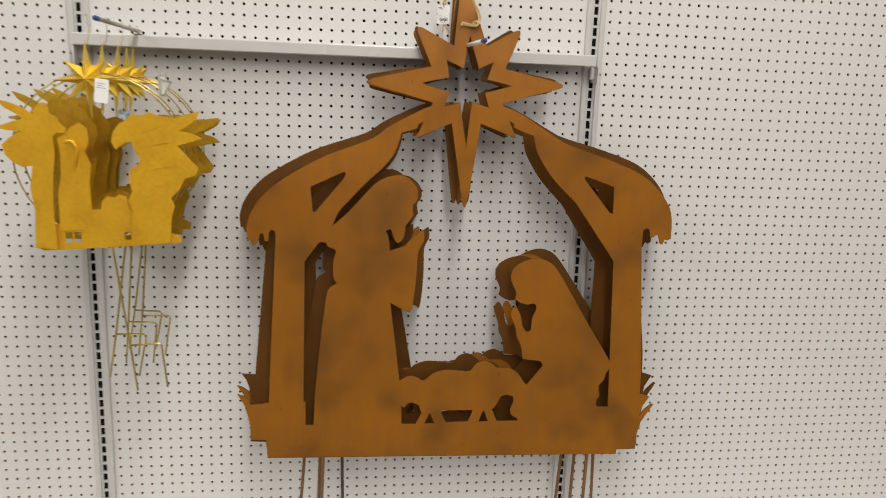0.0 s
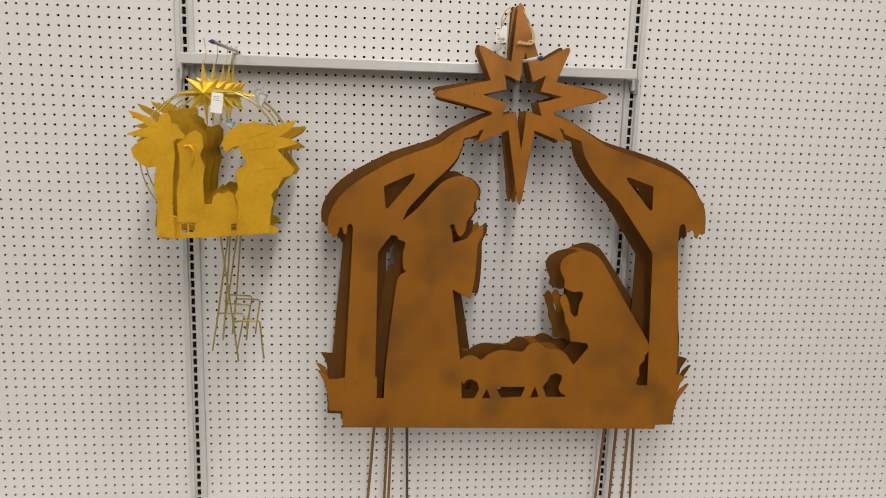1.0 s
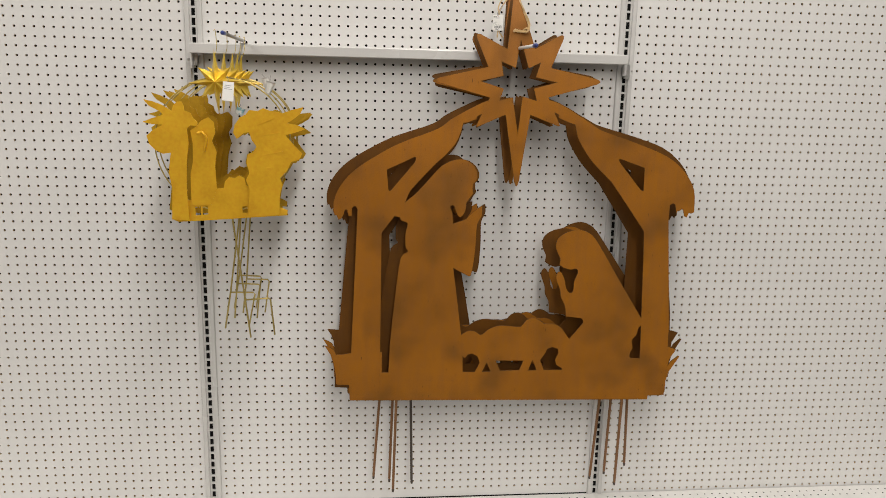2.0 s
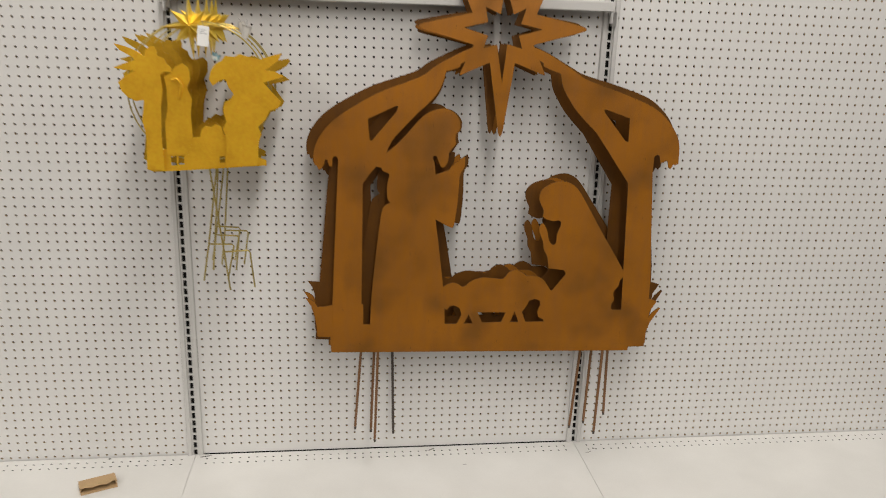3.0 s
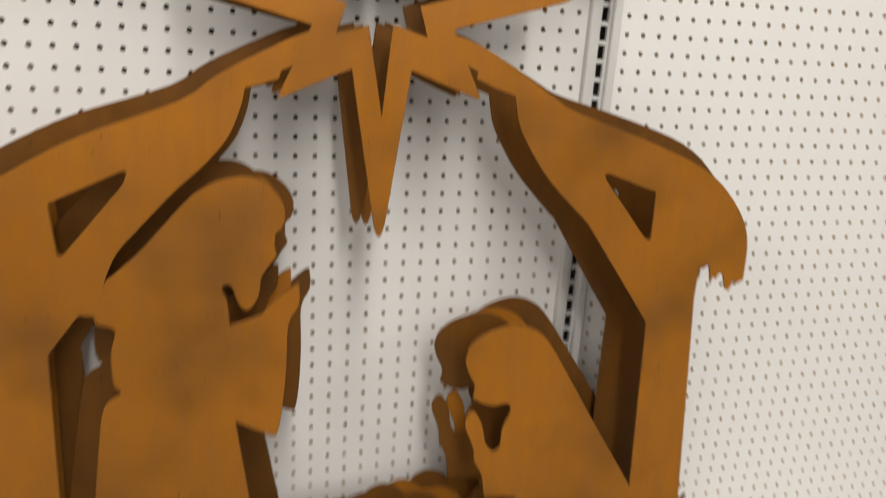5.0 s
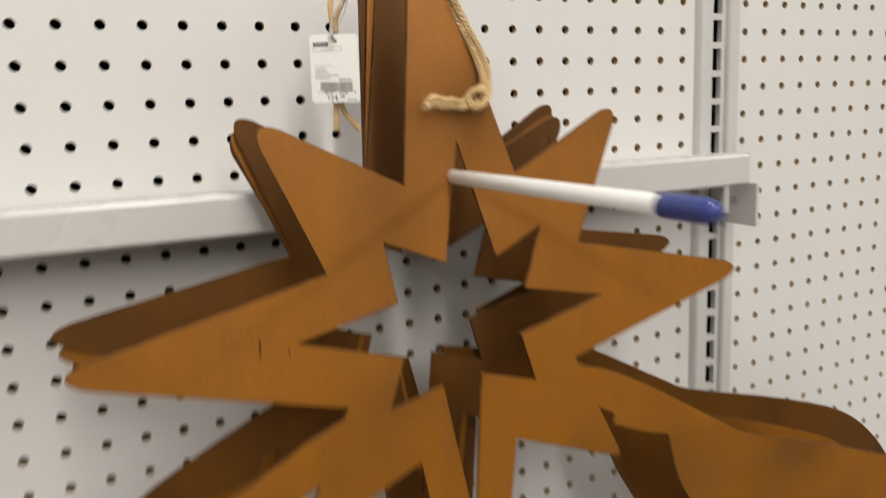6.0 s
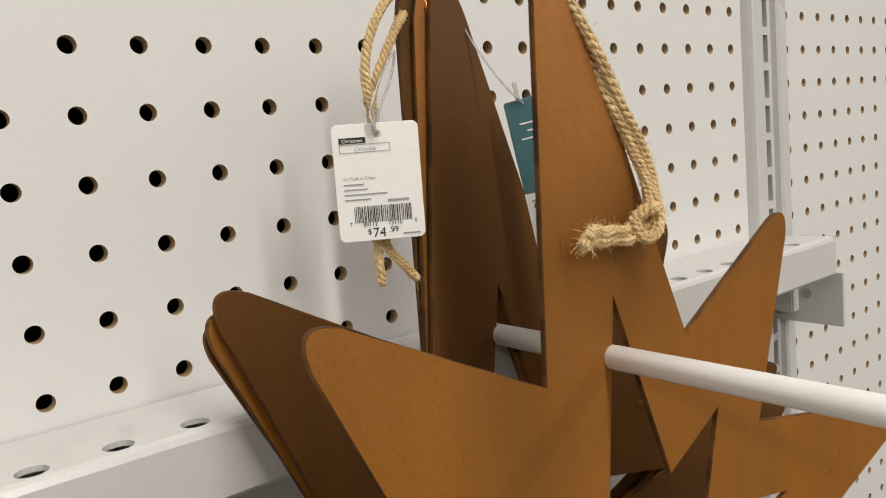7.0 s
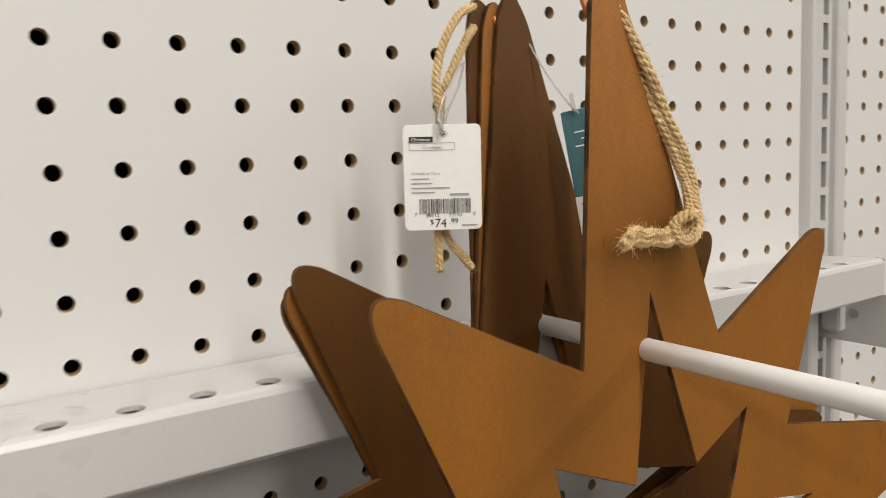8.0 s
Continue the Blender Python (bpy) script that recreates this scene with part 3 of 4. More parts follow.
def fibres(parent, path, radius, count, length, seed, name="fibre_fuzz"):
    """Loose hairs: most lie along the rope, some stand off it."""
    rng = random.Random(seed)
    pts = spline(path, 10)
    bm = bmesh.new()
    for k in range(count):
        i = rng.randrange(len(pts) - 1)
        p, along = pts[i], (pts[i + 1] - pts[i]).normalized()
        d = Vector((rng.uniform(-1, 1), rng.uniform(-1, 1), rng.uniform(-1, 1)))
        d = (d - along * d.dot(along)).normalized()
        bend = Vector((rng.uniform(-1, 1), rng.uniform(-1, 1), rng.uniform(-1, 1))) * 0.5
        ln = length * rng.uniform(0.3, 1.0)
        if k % 5:
            run = (along * rng.choice((-1, 1)) + d * 0.25 + bend * 0.3).normalized()
        else:
            run = (d + bend + along * rng.uniform(-1, 1)).normalized()
        q = [p + d * radius * 0.8, p + d * radius + run * ln * 0.5, p + d * radius + (run + bend * 0.3) * ln]
        side = run.cross(Vector((0.3, 0.5, 0.8))).normalized() * 0.00005
        other = run.cross(side).normalized() * 0.00005
        rows = [[bm.verts.new(v + side), bm.verts.new(v - side * 0.5 + other), bm.verts.new(v - side * 0.5 - other)] for v in q]
        for a, b in zip(rows, rows[1:]):
            for j in range(3):
                bm.faces.new((a[j], a[(j + 1) % 3], b[(j + 1) % 3], b[j]))
    return tagged(part(name, bm, JUTE, parent), kind="stuff")


THICK = 0.0022


def yard_sign(m, label, stake_drop, stake_tone, paint=RUST, bent=False):
    sign = empty("nativity_yard_sign", m, label, "yard sign", "cut-out yard signs on one arm")
    part("star", slab([round_off(STAR, STAR_ROUND), STAR_HOLE], 0.0, THICK), (paint, RUST_EDGE), sign)
    part("roof_half", slab(roof_left(), -0.00006, THICK), (paint, RUST_EDGE), sign)
    part("roof_half", slab(roof_right(), -0.00006, THICK), (paint, RUST_EDGE), sign)
    part("tall_silhouette", slab(tall_figure(), -0.00012, THICK), (paint, RUST_EDGE), sign)
    part("low_silhouette", slab(low_figure(), -0.00012, THICK), (paint, RUST_EDGE), sign)
    part("sheep_silhouette", slab(sheep(), -0.00018, THICK), (paint, RUST_EDGE), sign)
    part("base_strip", slab(base_strip(bent), -0.00024, THICK), (paint, RUST_EDGE), sign)
    for (u, lean, drop), mat in zip(stake_drop, stake_tone):
        pts = [(u / 100, 0.0075, -0.90), (u / 100, 0.0075, -1.0), ((u + lean) / 100, 0.011, drop / 100 + 0.012), ((u + lean) / 100, 0.011, drop / 100)]
        s = part("ground_stake", tube(pts, 0.0042, 10, [0.0042, 0.0042, 0.0040, 0.0022]), mat, sign, smooth=True)
        part("stake_tip", tube([((u + lean) / 100, 0.011, drop / 100 + 0.006), ((u + lean) / 100, 0.011, drop / 100 - 0.003)], 0.003, 8, [0.0042, 0.003]), SHADE_TIP_SCRAP, s)
    return sign


def plate_pose(y, roll, dx=0.0, dz=0.0, lean=1.7, yaw=0.0):
    return pose(-0.3360 + dx, y, 1.4320 + dz, -lean, 0, yaw) @ pose(0, 0, 0, 0, roll, 0)


SIGN_LABEL = "rust-brown metal nativity silhouette sign with star"
STAKES = [(-32.3, -0.7, -130.0), (35.0, -0.5, -129.0)]
yard_sign(plate_pose(-0.1290, 0.0, yaw=-1.2), SIGN_LABEL + ", front one", STAKES, [STAKE, STAKE])
# Second and hindmost signs: shade is part of their deeper paint colour.
yard_sign(plate_pose(-0.0705, 2.5, -0.002), SIGN_LABEL + ", second one", STAKES, [STAKE, STAKE], RUST_DEEP_SHADED, True)
yard_sign(plate_pose(-0.0665, 0.3, -0.003, -0.003, 1.4), SIGN_LABEL + ", third one", STAKES, [STAKE, STAKE])
# Its left stake is dark because shade is put into the colour.
yard_sign(plate_pose(-0.0630, -2.7, -0.002, -0.001, 1.1), SIGN_LABEL + ", hindmost one", STAKES, [SHADE_TIP_SCRAP, STAKE], RUST_DEEP_SHADED)


# ---- gold cut-out wreath stakes ----
def faceted_star(centre, tips, waist, lift):
    """An eight-pointed star pressed out of sheet: ridges run from the raised middle to the tips."""
    bm = bmesh.new()
    cx, cz = centre
    mid = bm.verts.new((cx / 100, -lift / 100, cz / 100))
    n = len(tips)
    ring = []
    for i, (u, v) in enumerate(tips):
        ring.append(bm.verts.new((u / 100, 0, v / 100)))
        a = tips[(i + 1) % n]
        mu, mv = (u + a[0]) / 2 - cx, (v + a[1]) / 2 - cz
        s = waist / max(math.hypot(mu, mv), 0.01)
        ring.append(bm.verts.new(((cx + mu * s) / 100, 0.003, (cz + mv * s) / 100)))
    for i in range(len(ring)):
        bm.faces.new((mid, ring[i], ring[(i + 1) % len(ring)]))
    back = bmesh.ops.extrude_face_region(bm, geom=bm.faces[:])
    for e in back["geom"]:
        if isinstance(e, bmesh.types.BMVert):
            e.co.y += 0.0012
    bmesh.ops.recalc_face_normals(bm, faces=bm.faces)
    return bm


WINGED_L = [(-10.6, -18.1), (-12.6, -16.8), (-14.8, -16.0), (-17.1, -15.5), (-15.8, -17.0), (-13.3, -18.3), (-12.6, -19.0), (-15.3, -19.9), (-17.6, -20.8), (-15.3, -21.3), (-12.7, -21.3), (-15.1, -22.6), (-16.7, -24.0), (-16.1, -26.0), (-14.7, -27.4), (-13.0, -28.2), (-11.2, -27.9), (-11.9, -32.5), (-11.2, -36.5), (-11.6, -44.0),
            (-7.4, -44.2), (-7.8, -36.4), (-7.5, -29.8), (-6.9, -25.5), (-7.2, -22.2), (-6.4, -21.4), (-4.8, -21.5), (-4.6, -20.6), (-5.7, -19.6), (-6.1, -18.5), (-7.6, -17.9), (-7.7, -16.8), (-8.2, -15.8), (-9.2, -15.9), (-10.1, -16.7)]
STANDING = [(-6.5, -22.6), (-5.1, -21.6), (-3.9, -20.2), (-2.3, -19.4), (-1.0, -20.5), (-0.8, -23.1), (-1.6, -25.0), (-0.6, -27.6), (-1.1, -31.0), (-0.9, -36.4), (-2.4, -40.5), (-7.0, -40.6), (-6.9, -33.0), (-6.2, -29.8), (-6.1, -25.5)]
WINGED_R = [(3.5, -22.9), (3.9, -21.0), (5.1, -19.3), (6.5, -18.6), (7.3, -17.5), (9.3, -17.7), (10.6, -17.0), (12.2, -17.6), (15.1, -18.1), (17.7, -17.2), (20.1, -16.6), (19.2, -18.3), (17.3, -19.8), (16.0, -20.5), (18.6, -20.9), (20.4, -21.9), (18.0, -22.7), (15.7, -23.4), (17.9, -25.9), (19.6, -27.7), (18.9, -29.2), (16.9, -29.8), (15.9, -32.0), (14.2, -33.7), (14.9, -35.4), (14.2, -37.4), (13.8, -42.8),
            (6.4, -43.4), (6.9, -36.2), (6.1, -34.2), (7.0, -32.5), (6.4, -30.1), (6.7, -28.1), (8.1, -27.4), (8.8, -26.1), (7.7, -24.5), (7.2, -22.7), (5.9, -23.0), (4.3, -24.4)]
GOLD_BASE = [(-11.7, -44.1), (-10.3, -44.7), (-3.4, -44.3), (15.8, -42.9), (15.9, -41.6), (13.0, -40.6), (9.5, -37.0), (7.3, -36.2), (6.1, -35.5), (5.7, -33.8), (4.4, -33.2), (3.4, -33.9), (2.1, -33.6), (1.1, -34.6), (0.7, -36.3), (-0.8, -36.4), (-1.9, -38.2), (-3.8, -39.1), (-11.4, -39.5)]
GOLD_TIPS = [(0.0, -3.8), (3.7, -7.6), (6.5, -10.7), (3.7, -14.6), (0.7, -18.7), (-3.2, -14.8), (-6.5, -11.6), (-3.9, -7.9)]


def gold_piece(m, label, fork_u, seed, gold):
    piece = empty("gold_nativity_stake", m, label, "garden stake", "gold garden stakes on one arm")
    rng = random.Random(seed)

    def sheet(name, outline, depth, twist, holes=()):
        pts = round_off(outline, 0.10)
        ob = part(name, slab([pts, *holes], depth, 0.0009, 0.01, 0.0002), gold, piece)
        c = sum((Vector(q) for q in outline), Vector((0, 0))) / len(outline) / 100
        ob.matrix_local = Matrix.Translation((c.x, 0, c.y)) @ pose(0, 0, 0, rng.uniform(-2, 2), 0, twist) @ Matrix.Translation((-c.x, 0, -c.y))
        return ob

    windows = [[(-6.2, -41.0), (-4.9, -40.9), (-4.9, -43.0), (-6.2, -43.1)], [(-4.5, -40.9), (-3.2, -40.8), (-3.2, -42.8), (-4.5, -42.9)], [(5.0, -40.8), (6.2, -40.7), (6.2, -42.3), (5.0, -42.4)]]
    sheet("winged_silhouette", WINGED_L, 0.004, -3)
    sheet("tall_silhouette", STANDING, 0.002, 3)
    sheet("winged_silhouette", WINGED_R, 0.004, 4)
    sheet("base_strip", GOLD_BASE, 0.0, 0, windows)
    ring = [((1.0 + 16.0 * math.cos(a)) / 100, 0.004, (-26.0 + 16.0 * math.sin(a)) / 100) for a in (2 * math.pi * k / 64 for k in range(64))]
    part("wire_hoop", tube(ring, 0.0016, 8, closed=True), GOLDWIRE, piece, smooth=True)
    st = part("star", faceted_star((0.2, -11.1), GOLD_TIPS, 2.3, 1.6), GOLDSTAR, piece)
    st.location.y = -0.020
    hang = spline([(0.0, -0.006, -0.050), (0.004, -0.004, -0.030), (0.002, 0.000, -0.006), (0.000, 0.002, 0.007), (-0.003, 0.003, 0.004)], 6)
    part("hanging_wire", tube(hang, 0.0008, 6), GOLDWIRE, piece, smooth=True)
    u0, u1, u2 = fork_u
    stem = [(u0 / 100, 0.004, -0.36), (u0 / 100, 0.004, -0.434), (u1 / 100, 0.004, -0.646), (u2 / 100, 0.004, -0.745)]
    part("stake_stem", tube(stem, 0.0022, 8), GOLDWIRE, piece, smooth=True)
    side = [(u1 / 100, 0.004, -0.646), (u1 / 100 + 0.058, 0.003, -0.6415), (u1 / 100 + 0.0625, 0.003, -0.646), (u2 / 100 + 0.060, 0.004, -0.738)]
    part("stake_fork", tube(side, 0.0021, 8), GOLDWIRE, piece, smooth=True)
    for a, b in (((-10.9, -33.0), (-8.2, -31.4)), ((-10.6, -38.0), (-8.4, -34.0)), ((-9.6, -41.0), (-7.6, -36.5)), ((9.2, -21.0), (13.2, -19.4)), ((9.6, -23.6), (14.6, -22.6)), ((9.8, -28.2), (15.0, -27.2)), ((9.0, -31.6), (12.4, -31.0))):
        part("pressed_line", tube([(a[0] / 100, -0.0050, a[1] / 100), (b[0] / 100, -0.0050, b[1] / 100)], 0.0006, 5), GOLD, piece)
    if seed != 3:
        return piece
    curl = spline([(-0.047, -0.013, -0.232), (-0.036, -0.015, -0.229), (-0.026, -0.015, -0.243), (-0.030, -0.014, -0.262), (-0.033, -0.013, -0.274)], 5)
    part("curled_strip", tube(curl, 0.0034, 6), GOLD, piece, smooth=True)
    return piece


GOLD_LABEL = "gold painted metal nativity silhouette with star and wire hoop"
gold_piece(pose(-1.099, -0.350, 1.431), GOLD_LABEL + ", front one", (2.4, 4.9, 6.0), 3, GOLD)
# Rear stakes take the darker gold, which has their shade painted in.
gold_piece(pose(-1.087, -0.270, 1.430, 0, 5.0, 1.0), GOLD_LABEL, (5.6, 4.4, 3.6), 5, GOLD_SHADED)
gold_piece(pose(-1.081, -0.175, 1.429, 0, 6.5, -1.5), GOLD_LABEL, (5.0, 5.6, 5.8), 8, GOLD_SHADED)
gold_piece(pose(-1.079, -0.120, 1.428, 0, 6.0, 2.0), GOLD_LABEL, (6.2, 6.6, 6.4), 13, GOLD_SHADED)
gold_piece(pose(-1.073, -0.085, 1.428, 0, 7.4, 0.0), GOLD_LABEL, (5.4, 5.0, 4.6), 21, GOLD_SHADED)


def small_tag(m):
    tag = empty("small_price_tag", m, "small blank white card tag on the gold star", "tag")
    part("card", slab([round_off([(0, 0), (2.6, 0), (2.6, -4.4), (0, -4.4)], 0.2)], 0.0003, 0.0006), CARD, tag)
    for k, w in enumerate((0.016, 0.012, 0.018)):
        part("text_bar", box(0.004, 0.004 + w, -0.0006, -0.0005, -0.009 - 0.004 * k, -0.0080 - 0.004 * k), GREYINK, tag)
    part("plastic_loop", tube([(0.013, 0.0, -0.003), (0.010, 0.004, 0.006), (0.006, 0.012, 0.012)], 0.0005, 6), CLEAR, tag)
    return tag


small_tag(pose(-1.0765, -0.394, 1.322, 2, 6, -6))


def crumpled_tag(m, w, h, bend, mat, label, seed):
    """A small soft card, bent about its middle and curled at its corners, on a clear loop."""
    tag = empty("crumpled_tag", m, label, "tag", "crumpled tags on the gold stakes")
    rng = random.Random(seed)
    bm = bmesh.new()
    rows = []
    for i in range(7):
        rows.append([])
        for j in range(7):
            a, b = i / 6 - 0.5, j / 6 - 0.5
            y = bend * (a * a - 0.12) + bend * 0.8 * a * b + rng.uniform(-0.0006, 0.0006)
            rows[-1].append(bm.verts.new((a * w, y, b * h)))
    for i in range(6):
        for j in range(6):
            bm.faces.new((rows[i][j], rows[i + 1][j], rows[i + 1][j + 1], rows[i][j + 1]))
    bmesh.ops.solidify(bm, geom=bm.faces[:], thickness=0.0005)
    part("card", bm, mat, tag, smooth=True)
    part("plastic_loop", tube([(0.0, 0.0, h * 0.42), (-0.002, 0.003, h * 0.62), (-0.006, 0.006, h * 0.9)], 0.0005, 6), CLEAR, tag)
    return tag


crumpled_tag(pose(-1.000, -0.190, 1.306, 0, 20, -25), 0.022, 0.034, 0.030, CARD, "crumpled white card tag on a gold stake", 2)
crumpled_tag(pose(-1.009, -0.150, 1.318, 0, -10, 20), 0.018, 0.026, 0.020, CARD, "crumpled white card tag on a gold stake", 6)
crumpled_tag(pose(-1.057, -0.290, 1.250, 0, 25, 5), 0.020, 0.017, 0.012, PALEBLUE, "small pale blue and white tag on a gold stake", 4)


# ---- rope loops, tags and the cardboard on the deck ----
def text_mesh(name, words, size, parent, mat, x, z, align="LEFT"):
    cu = bpy.data.curves.new(name, "FONT")
    cu.body, cu.size, cu.align_x = words, size, align
    tmp = new("tmp", cu)
    bpy.context.view_layer.update()
    me = bpy.data.meshes.new_from_object(tmp.evaluated_get(bpy.context.evaluated_depsgraph_get()))
    bpy.data.objects.remove(tmp)
    bpy.data.curves.remove(cu)
    me.materials.clear()
    me.materials.append(mat)
    me.transform(pose(x, -0.0006, z, 90, 0, 0))
    ob = new(name, me)
    ob.parent = parent
    return ob


def plate(name, parent, mat, x0, x1, z0, z1, y=-0.0006):
    return part(name, box(x0, x1, y - 0.00004, y + 0.00004, z0, z1), mat, parent)


def price_tag(m):
    tag = empty("price_tag", m, "white card price tag reading 74.99 on a rope loop", "tag")
    w, h = 0.0325, 0.0440
    outline = round_off([(0, 0), (w * 100, 0), (w * 100, -h * 100), (0, -h * 100)], 0.22)
    eyelet = [(1.72 + 0.14 * math.cos(a), -0.42 + 0.14 * math.sin(a)) for a in (2 * math.pi * k / 14 for k in range(14))]
    part("card", slab([outline, eyelet], 0.0004, 0.0006, 0.01, 0.0001), CARD, tag)
    plate("heading_band", tag, INK, 0.0025, 0.0125, -0.0072, -0.0050)
    text_mesh("heading", "Christmas", 0.0019, tag, CARD, 0.0035, -0.0068).location.y = -0.0002
    for x0, x1, z0, z1 in ((0.0025, 0.0215, -0.0077, -0.0075), (0.0025, 0.0215, -0.0106, -0.0104), (0.0025, 0.0027, -0.0105, -0.0076), (0.0213, 0.0215, -0.0105, -0.0076)):
        plate("frame_line", tag, GREYINK, x0, x1, z0, z1)
    text_mesh("subheading", "Christmas", 0.0020, tag, GREYINK, 0.012, -0.0100, "CENTER")
    text_mesh("origin_note", "43 Made in China", 0.0017, tag, GREYINK, 0.0030, -0.0208)
    for k, wd in enumerate((0.0075, 0.0088, 0.0160, 0.0098)):
        plate("text_bar", tag, GREYINK, 0.0030, 0.0030 + wd, -0.0227 - 0.0019 * k, -0.0222 - 0.0019 * k)
    plate("text_bar", tag, GREYINK, 0.0190, 0.0272, -0.0296, -0.0287)
    rng = random.Random(4)
    x = 0.0062
    while x < 0.0275:
        wd = rng.choice((0.00020, 0.00030, 0.00045))
        plate("code_bar", tag, INK, x, x + wd, -0.0370, -0.0308)
        x += wd + rng.choice((0.00025, 0.00035, 0.0005))
    for words, x, z, s in (("7", 0.0040, -0.0382, 0.0022), ("89112", 0.0090, -0.0385, 0.0022), ("73110", 0.0185, -0.0385, 0.0022), ("0", 0.0286, -0.0382, 0.0022)):
        text_mesh("code_digits", words, s, tag, INK, x, z)
    text_mesh("price", "$", 0.0030, tag, INK, 0.0105, -0.0415)
    text_mesh("price", "74", 0.0052, tag, INK, 0.0124, -0.0428)
    text_mesh("price", ".99", 0.0032, tag, INK, 0.0185, -0.0414)
    plate("text_bar", tag, GREYINK, 0.0240, 0.0305, -0.0425, -0.0419)
    loop = spline([(0.0172, -0.001, -0.0042), (0.0158, -0.004, -0.001), (0.0150, -0.003, 0.004), (0.0190, 0.001, 0.014), (0.0262, 0.004, 0.026), (0.0240, 0.004, 0.016), (0.0185, 0.002, 0.004), (0.0172, 0.001, -0.0042)], 6)
    part("plastic_loop", tube(loop, 0.0005, 6), CLEAR, tag, "clear plastic loop", smooth=True)
    part("loop_lock", box(0.0150, 0.0168, -0.0030, -0.0008, -0.004, 0.0055, 0.0005), CLEAR, tag)
    return tag


price_tag(pose(-0.4030, -0.0640, 1.5147, 1, 1.0, -30) @ Matrix.Scale(0.955, 4))


def rope_loop(label, paths, m, fuzz):
    loop = empty("rope_loop", m, label, "rope", "rope hanging loops")
    for path, radius, turns in paths:
        rope(loop, path, radius, turns)
    for k, (path, radius, turns) in enumerate(paths):
        fibres(loop, path, radius, fuzz, 0.0032, 40 + k)
        fibres(loop, [path[-2], path[-1]], radius * 0.7, fuzz // 5, 0.0060, 60 + k, "frayed_end")
    return loop


def cm(*pts):
    return [(x / 100, y / 100, z / 100) for x, y, z in pts]


O = pose(-0.337, 0, 1.4325)
rope_loop("frayed tan jute rope loop with a knot on the front sign", [
    (cm((-1.0, -11.9, 12.8), (-0.3, -12.3, 11.3), (0.5, -12.6, 9.7), (1.4, -12.7, 8.0), (2.1, -12.9, 6.6), (2.5, -13.0, 5.4), (2.4, -13.2, 4.4)), 0.0020, 11),
    (cm((-0.9, -11.6, 12.6), (-0.2, -12.0, 10.9), (0.6, -12.3, 9.1), (1.4, -12.6, 7.4), (1.95, -12.8, 6.1), (2.2, -13.0, 5.2), (2.1, -13.2, 4.3)), 0.0020, 11),
    (cm((2.3, -13.1, 4.8), (2.3, -13.4, 4.1), (1.7, -13.7, 3.4), (1.1, -13.6, 3.3), (1.0, -13.4, 3.9), (1.6, -13.7, 4.3), (2.0, -13.4, 3.8), (1.5, -13.3, 3.2)), 0.0022, 9),
    (cm((1.6, -13.2, 3.7), (0.7, -13.3, 3.3), (0.0, -13.2, 3.4), (-0.7, -13.3, 3.4), (-1.3, -13.4, 3.6), (-1.9, -13.5, 3.4)), 0.0022, 8),
    (cm((1.3, -13.2, 3.9), (0.5, -13.3, 3.6), (-0.1, -13.3, 3.7), (-0.7, -13.4, 3.7), (-1.3, -13.5, 3.9), (-1.7, -13.6, 3.7)), 0.0018, 6)], pose(-0.3385, -0.002, 1.4335), 320)
rope_loop("tan jute rope loop behind the price tag", [
    (cm((-1.6, -4.6, 13.0), (-2.6, -4.9, 12.5), (-3.5, -5.0, 11.3), (-3.9, -5.0, 9.9), (-3.8, -5.0, 8.6), (-3.6, -4.6, 7.6), (-3.5, -4.3, 5.5), (-3.7, -4.4, 3.8), (-3.9, -4.7, 2.2)), 0.0017, 17),
    (cm((-1.5, -4.4, 12.2), (-2.0, -4.6, 11.7), (-2.7, -4.7, 10.7), (-3.4, -4.7, 9.4), (-3.5, -4.6, 8.3), (-3.4, -4.3, 6.0), (-3.3, -4.4, 3.7), (-2.9, -4.7, 2.9), (-2.4, -4.9, 2.2)), 0.0017, 17)], pose(-0.3505, -0.019, 1.4328), 220)


def swing_tag(m):
    tag = empty("swing_tag", m, "teal printed card swing tag with a white lower part", "tag")
    part("card", slab([round_off([(-0.8, 0), (0.9, 0), (0.9, -3.7), (-0.8, -3.7)], 0.1)], 0.0002, 0.0005), TEAL, tag)
    plate("lower_panel", tag, CARD, -0.008, 0.009, -0.061, -0.037, 0.0)
    for z, a, b in ((-0.0095, -0.0035, 0.006), (-0.0125, -0.001, 0.006), (-0.0155, -0.004, 0.007)):
        plate("text_bar", tag, CARD, a, b, z - 0.0003, z + 0.0003, -0.0003)
    text_mesh("price", "74.99", 0.0045, tag, INK, -0.006, -0.0430)
    loop = spline([(0.0, -0.001, -0.002), (-0.004, -0.003, 0.004), (-0.010, -0.002, 0.016), (-0.016, 0.002, 0.032), (-0.021, 0.005, 0.050)], 6)
    part("plastic_loop", tube(loop, 0.0004, 6), CLEAR, tag, "clear plastic loop", smooth=True)
    part("loop_lock", box(-0.0028, -0.0010, -0.0018, -0.0003, -0.001, 0.007, 0.0004), CLEAR, tag)
    return tag


swing_tag(O @ pose(0.0100, -0.084, 0.087, 0, -9, -50))


def sign_hook(m):
    hook = spline([(0.0, 0.002, 0.0), (-0.004, -0.002, -0.001), (-0.0055, -0.001, 0.004), (-0.003, 0.003, 0.008), (0.001, 0.004, 0.010)], 6)
    return tagged(part("copper_ring", tube(hook, 0.0012, 8), COPPER, None, smooth=True), "small copper coloured wire ring through a sign", "ring", "copper rings")


COPPER = material("copper_wire", (0.42, 0.16, 0.06), 0.35, 0.8, scale=30)
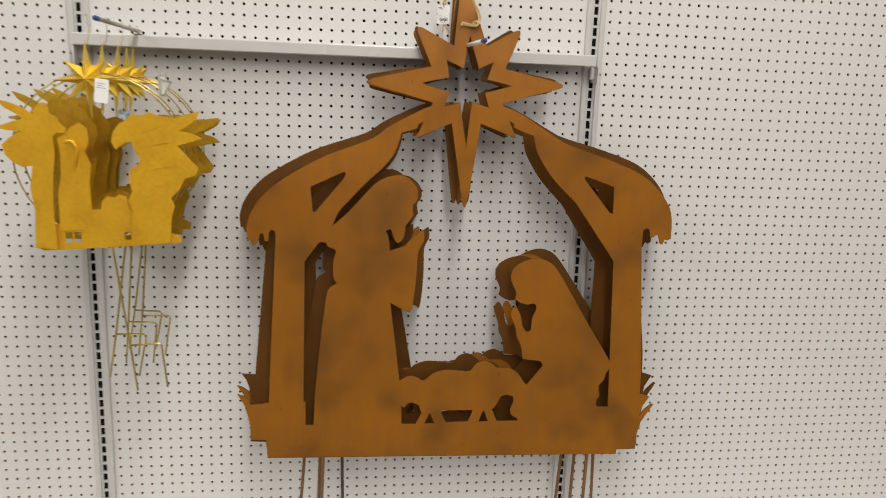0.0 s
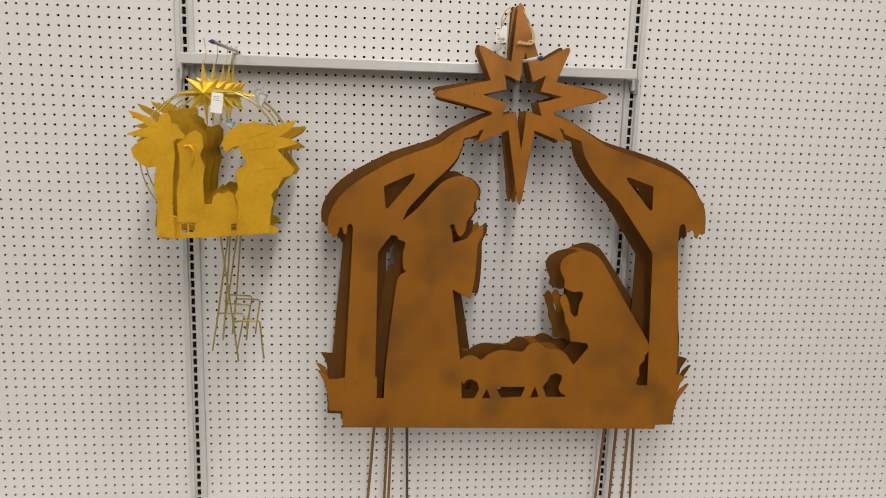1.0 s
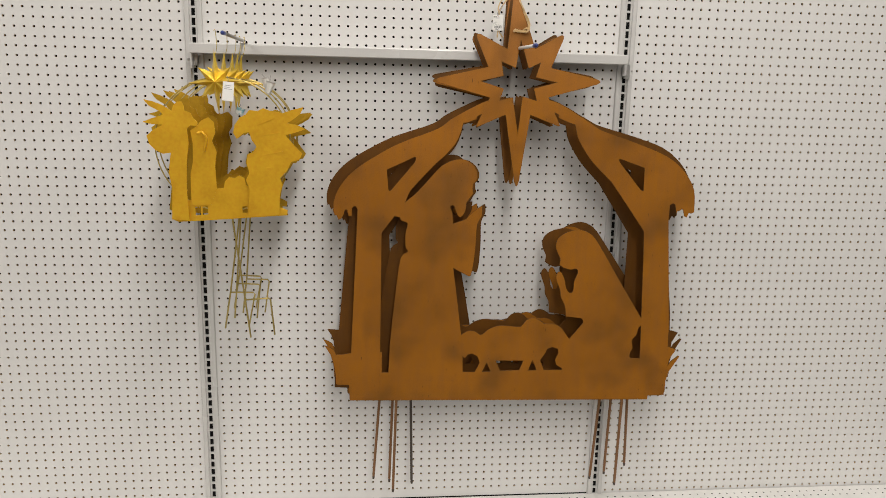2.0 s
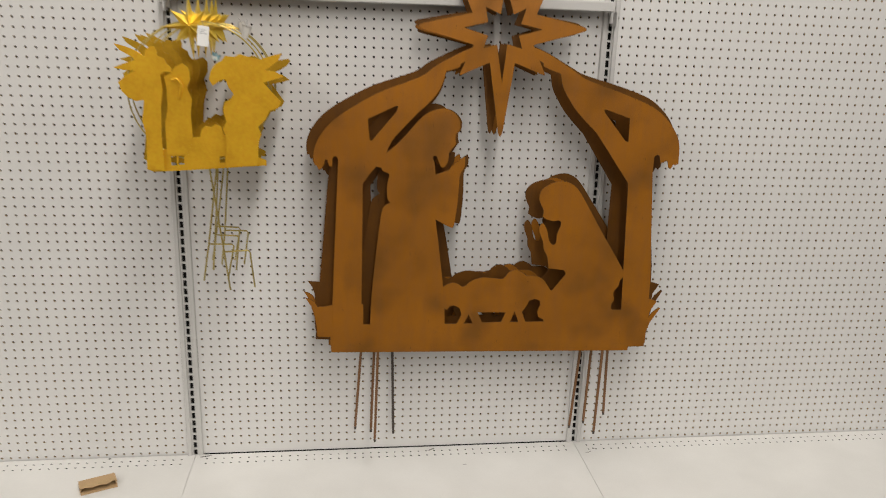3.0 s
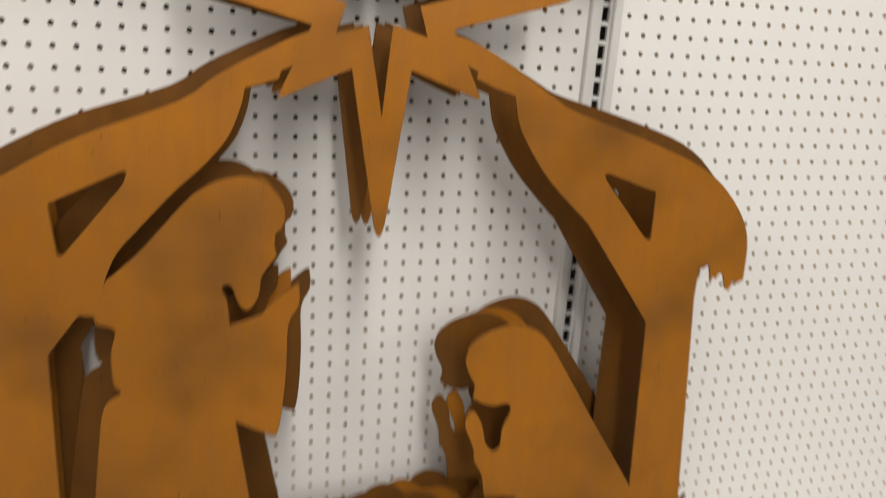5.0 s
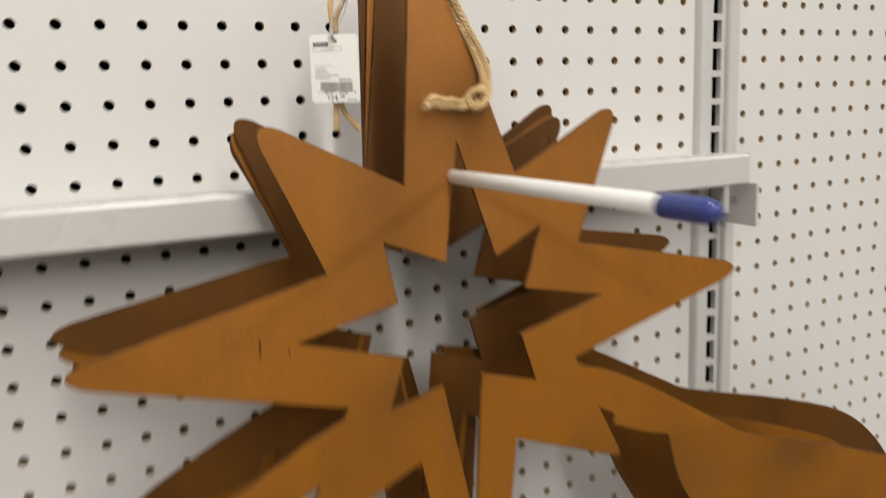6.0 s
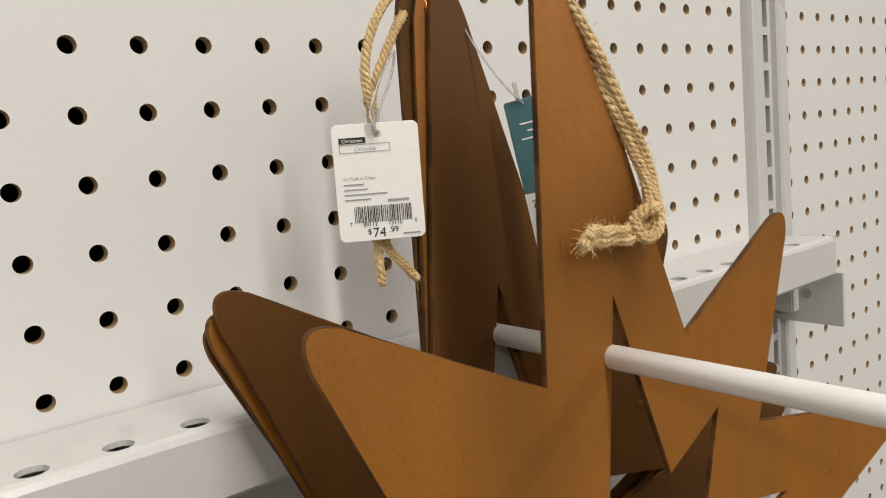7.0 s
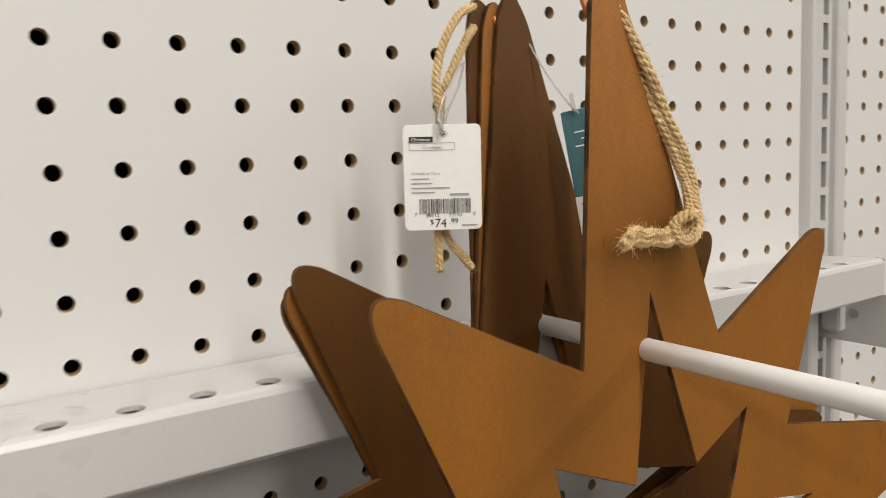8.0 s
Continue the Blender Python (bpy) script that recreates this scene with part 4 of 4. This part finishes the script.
for y, u, v in ((-0.119, -1.6, 11.9), (-0.062, -1.2, 12.2)):
    sign_hook(O @ pose(u / 100, y, v / 100)).matrix_world = O @ pose(u / 100, y, v / 100)


def cardboard_sleeve(m):
    """A short flattened sleeve, open at its long side."""
    s = empty("cardboard_sleeve", m, "torn brown cardboard sleeve lying on the white deck", "cardboard")
    ln, d, h, t = 0.098, 0.048, 0.020, 0.003
    part("lower_sheet", box(0, ln, 0, d, 0.0, t, 0.0006), CARDBOARD, s)
    bm = bmesh.new()
    n = 22
    rng = random.Random(9)
    rows = []
    for i in range(n + 1):
        x = ln * i / n
        wob = rng.uniform(0, 0.004) + 0.003 * math.sin(i * 0.7)
        zf = h + 0.001 * math.sin(i * 0.4)
        rows.append([bm.verts.new((x, wob + 0.002, zf - t)), bm.verts.new((x, wob, zf)), bm.verts.new((x, d, h)), bm.verts.new((x, d, h - t))])
    for a, b in zip(rows, rows[1:]):
        for k in range(4):
            bm.faces.new((a[k], a[(k + 1) % 4], b[(k + 1) % 4], b[k]))
    bm.faces.new(rows[0])
    bm.faces.new(rows[-1][::-1])
    bmesh.ops.recalc_face_normals(bm, faces=bm.faces)
    part("upper_sheet", bm, CARDBOARD, s)
    part("back_fold", box(0, ln, d - t, d, t, h - t), CARDBOARD, s)
    for x in (0, ln - t):
        part("end_fold", box(x, x + t, 0.012, d - t, t, h - t), CARDBOARD, s)
    return s


cardboard_sleeve(pose(-1.500, -0.205, DECK + 0.0005, 0, 0, 24))


def scuff(m, w, d):
    rng = random.Random(int(w * 1e5))
    pts = [(w * 50 * math.cos(a) * rng.uniform(0.6, 1.0), d * 50 * math.sin(a) * rng.uniform(0.6, 1.0)) for a in (2 * math.pi * k / 14 for k in range(14))]
    bm = bmesh.new()
    bm.faces.new([bm.verts.new((u / 100, v / 100, 0)) for u, v in pts])
    bmesh.ops.extrude_face_region(bm, geom=bm.faces[:])
    ob = part("dust_scrap", bm, SHADE_TIP_SCRAP)
    ob.matrix_world = m
    return tagged(ob, "small dark scrap of dirt on the white deck", "scrap", "scraps on the deck")


for x, y, w, d, a in ((-1.475, -0.012, 0.012, 0.008, 10), (-1.185, -0.016, 0.050, 0.006, 12), (-0.480, -0.024, 0.040, 0.005, 30), (-0.383, -0.120, 0.018, 0.003, 10), (0.055, -0.052, 0.010, 0.008, 0), (0.030, -0.075, 0.030, 0.003, 25)):
    scuff(pose(x, y, DECK + 0.0008, 0, 0, a), w, d)
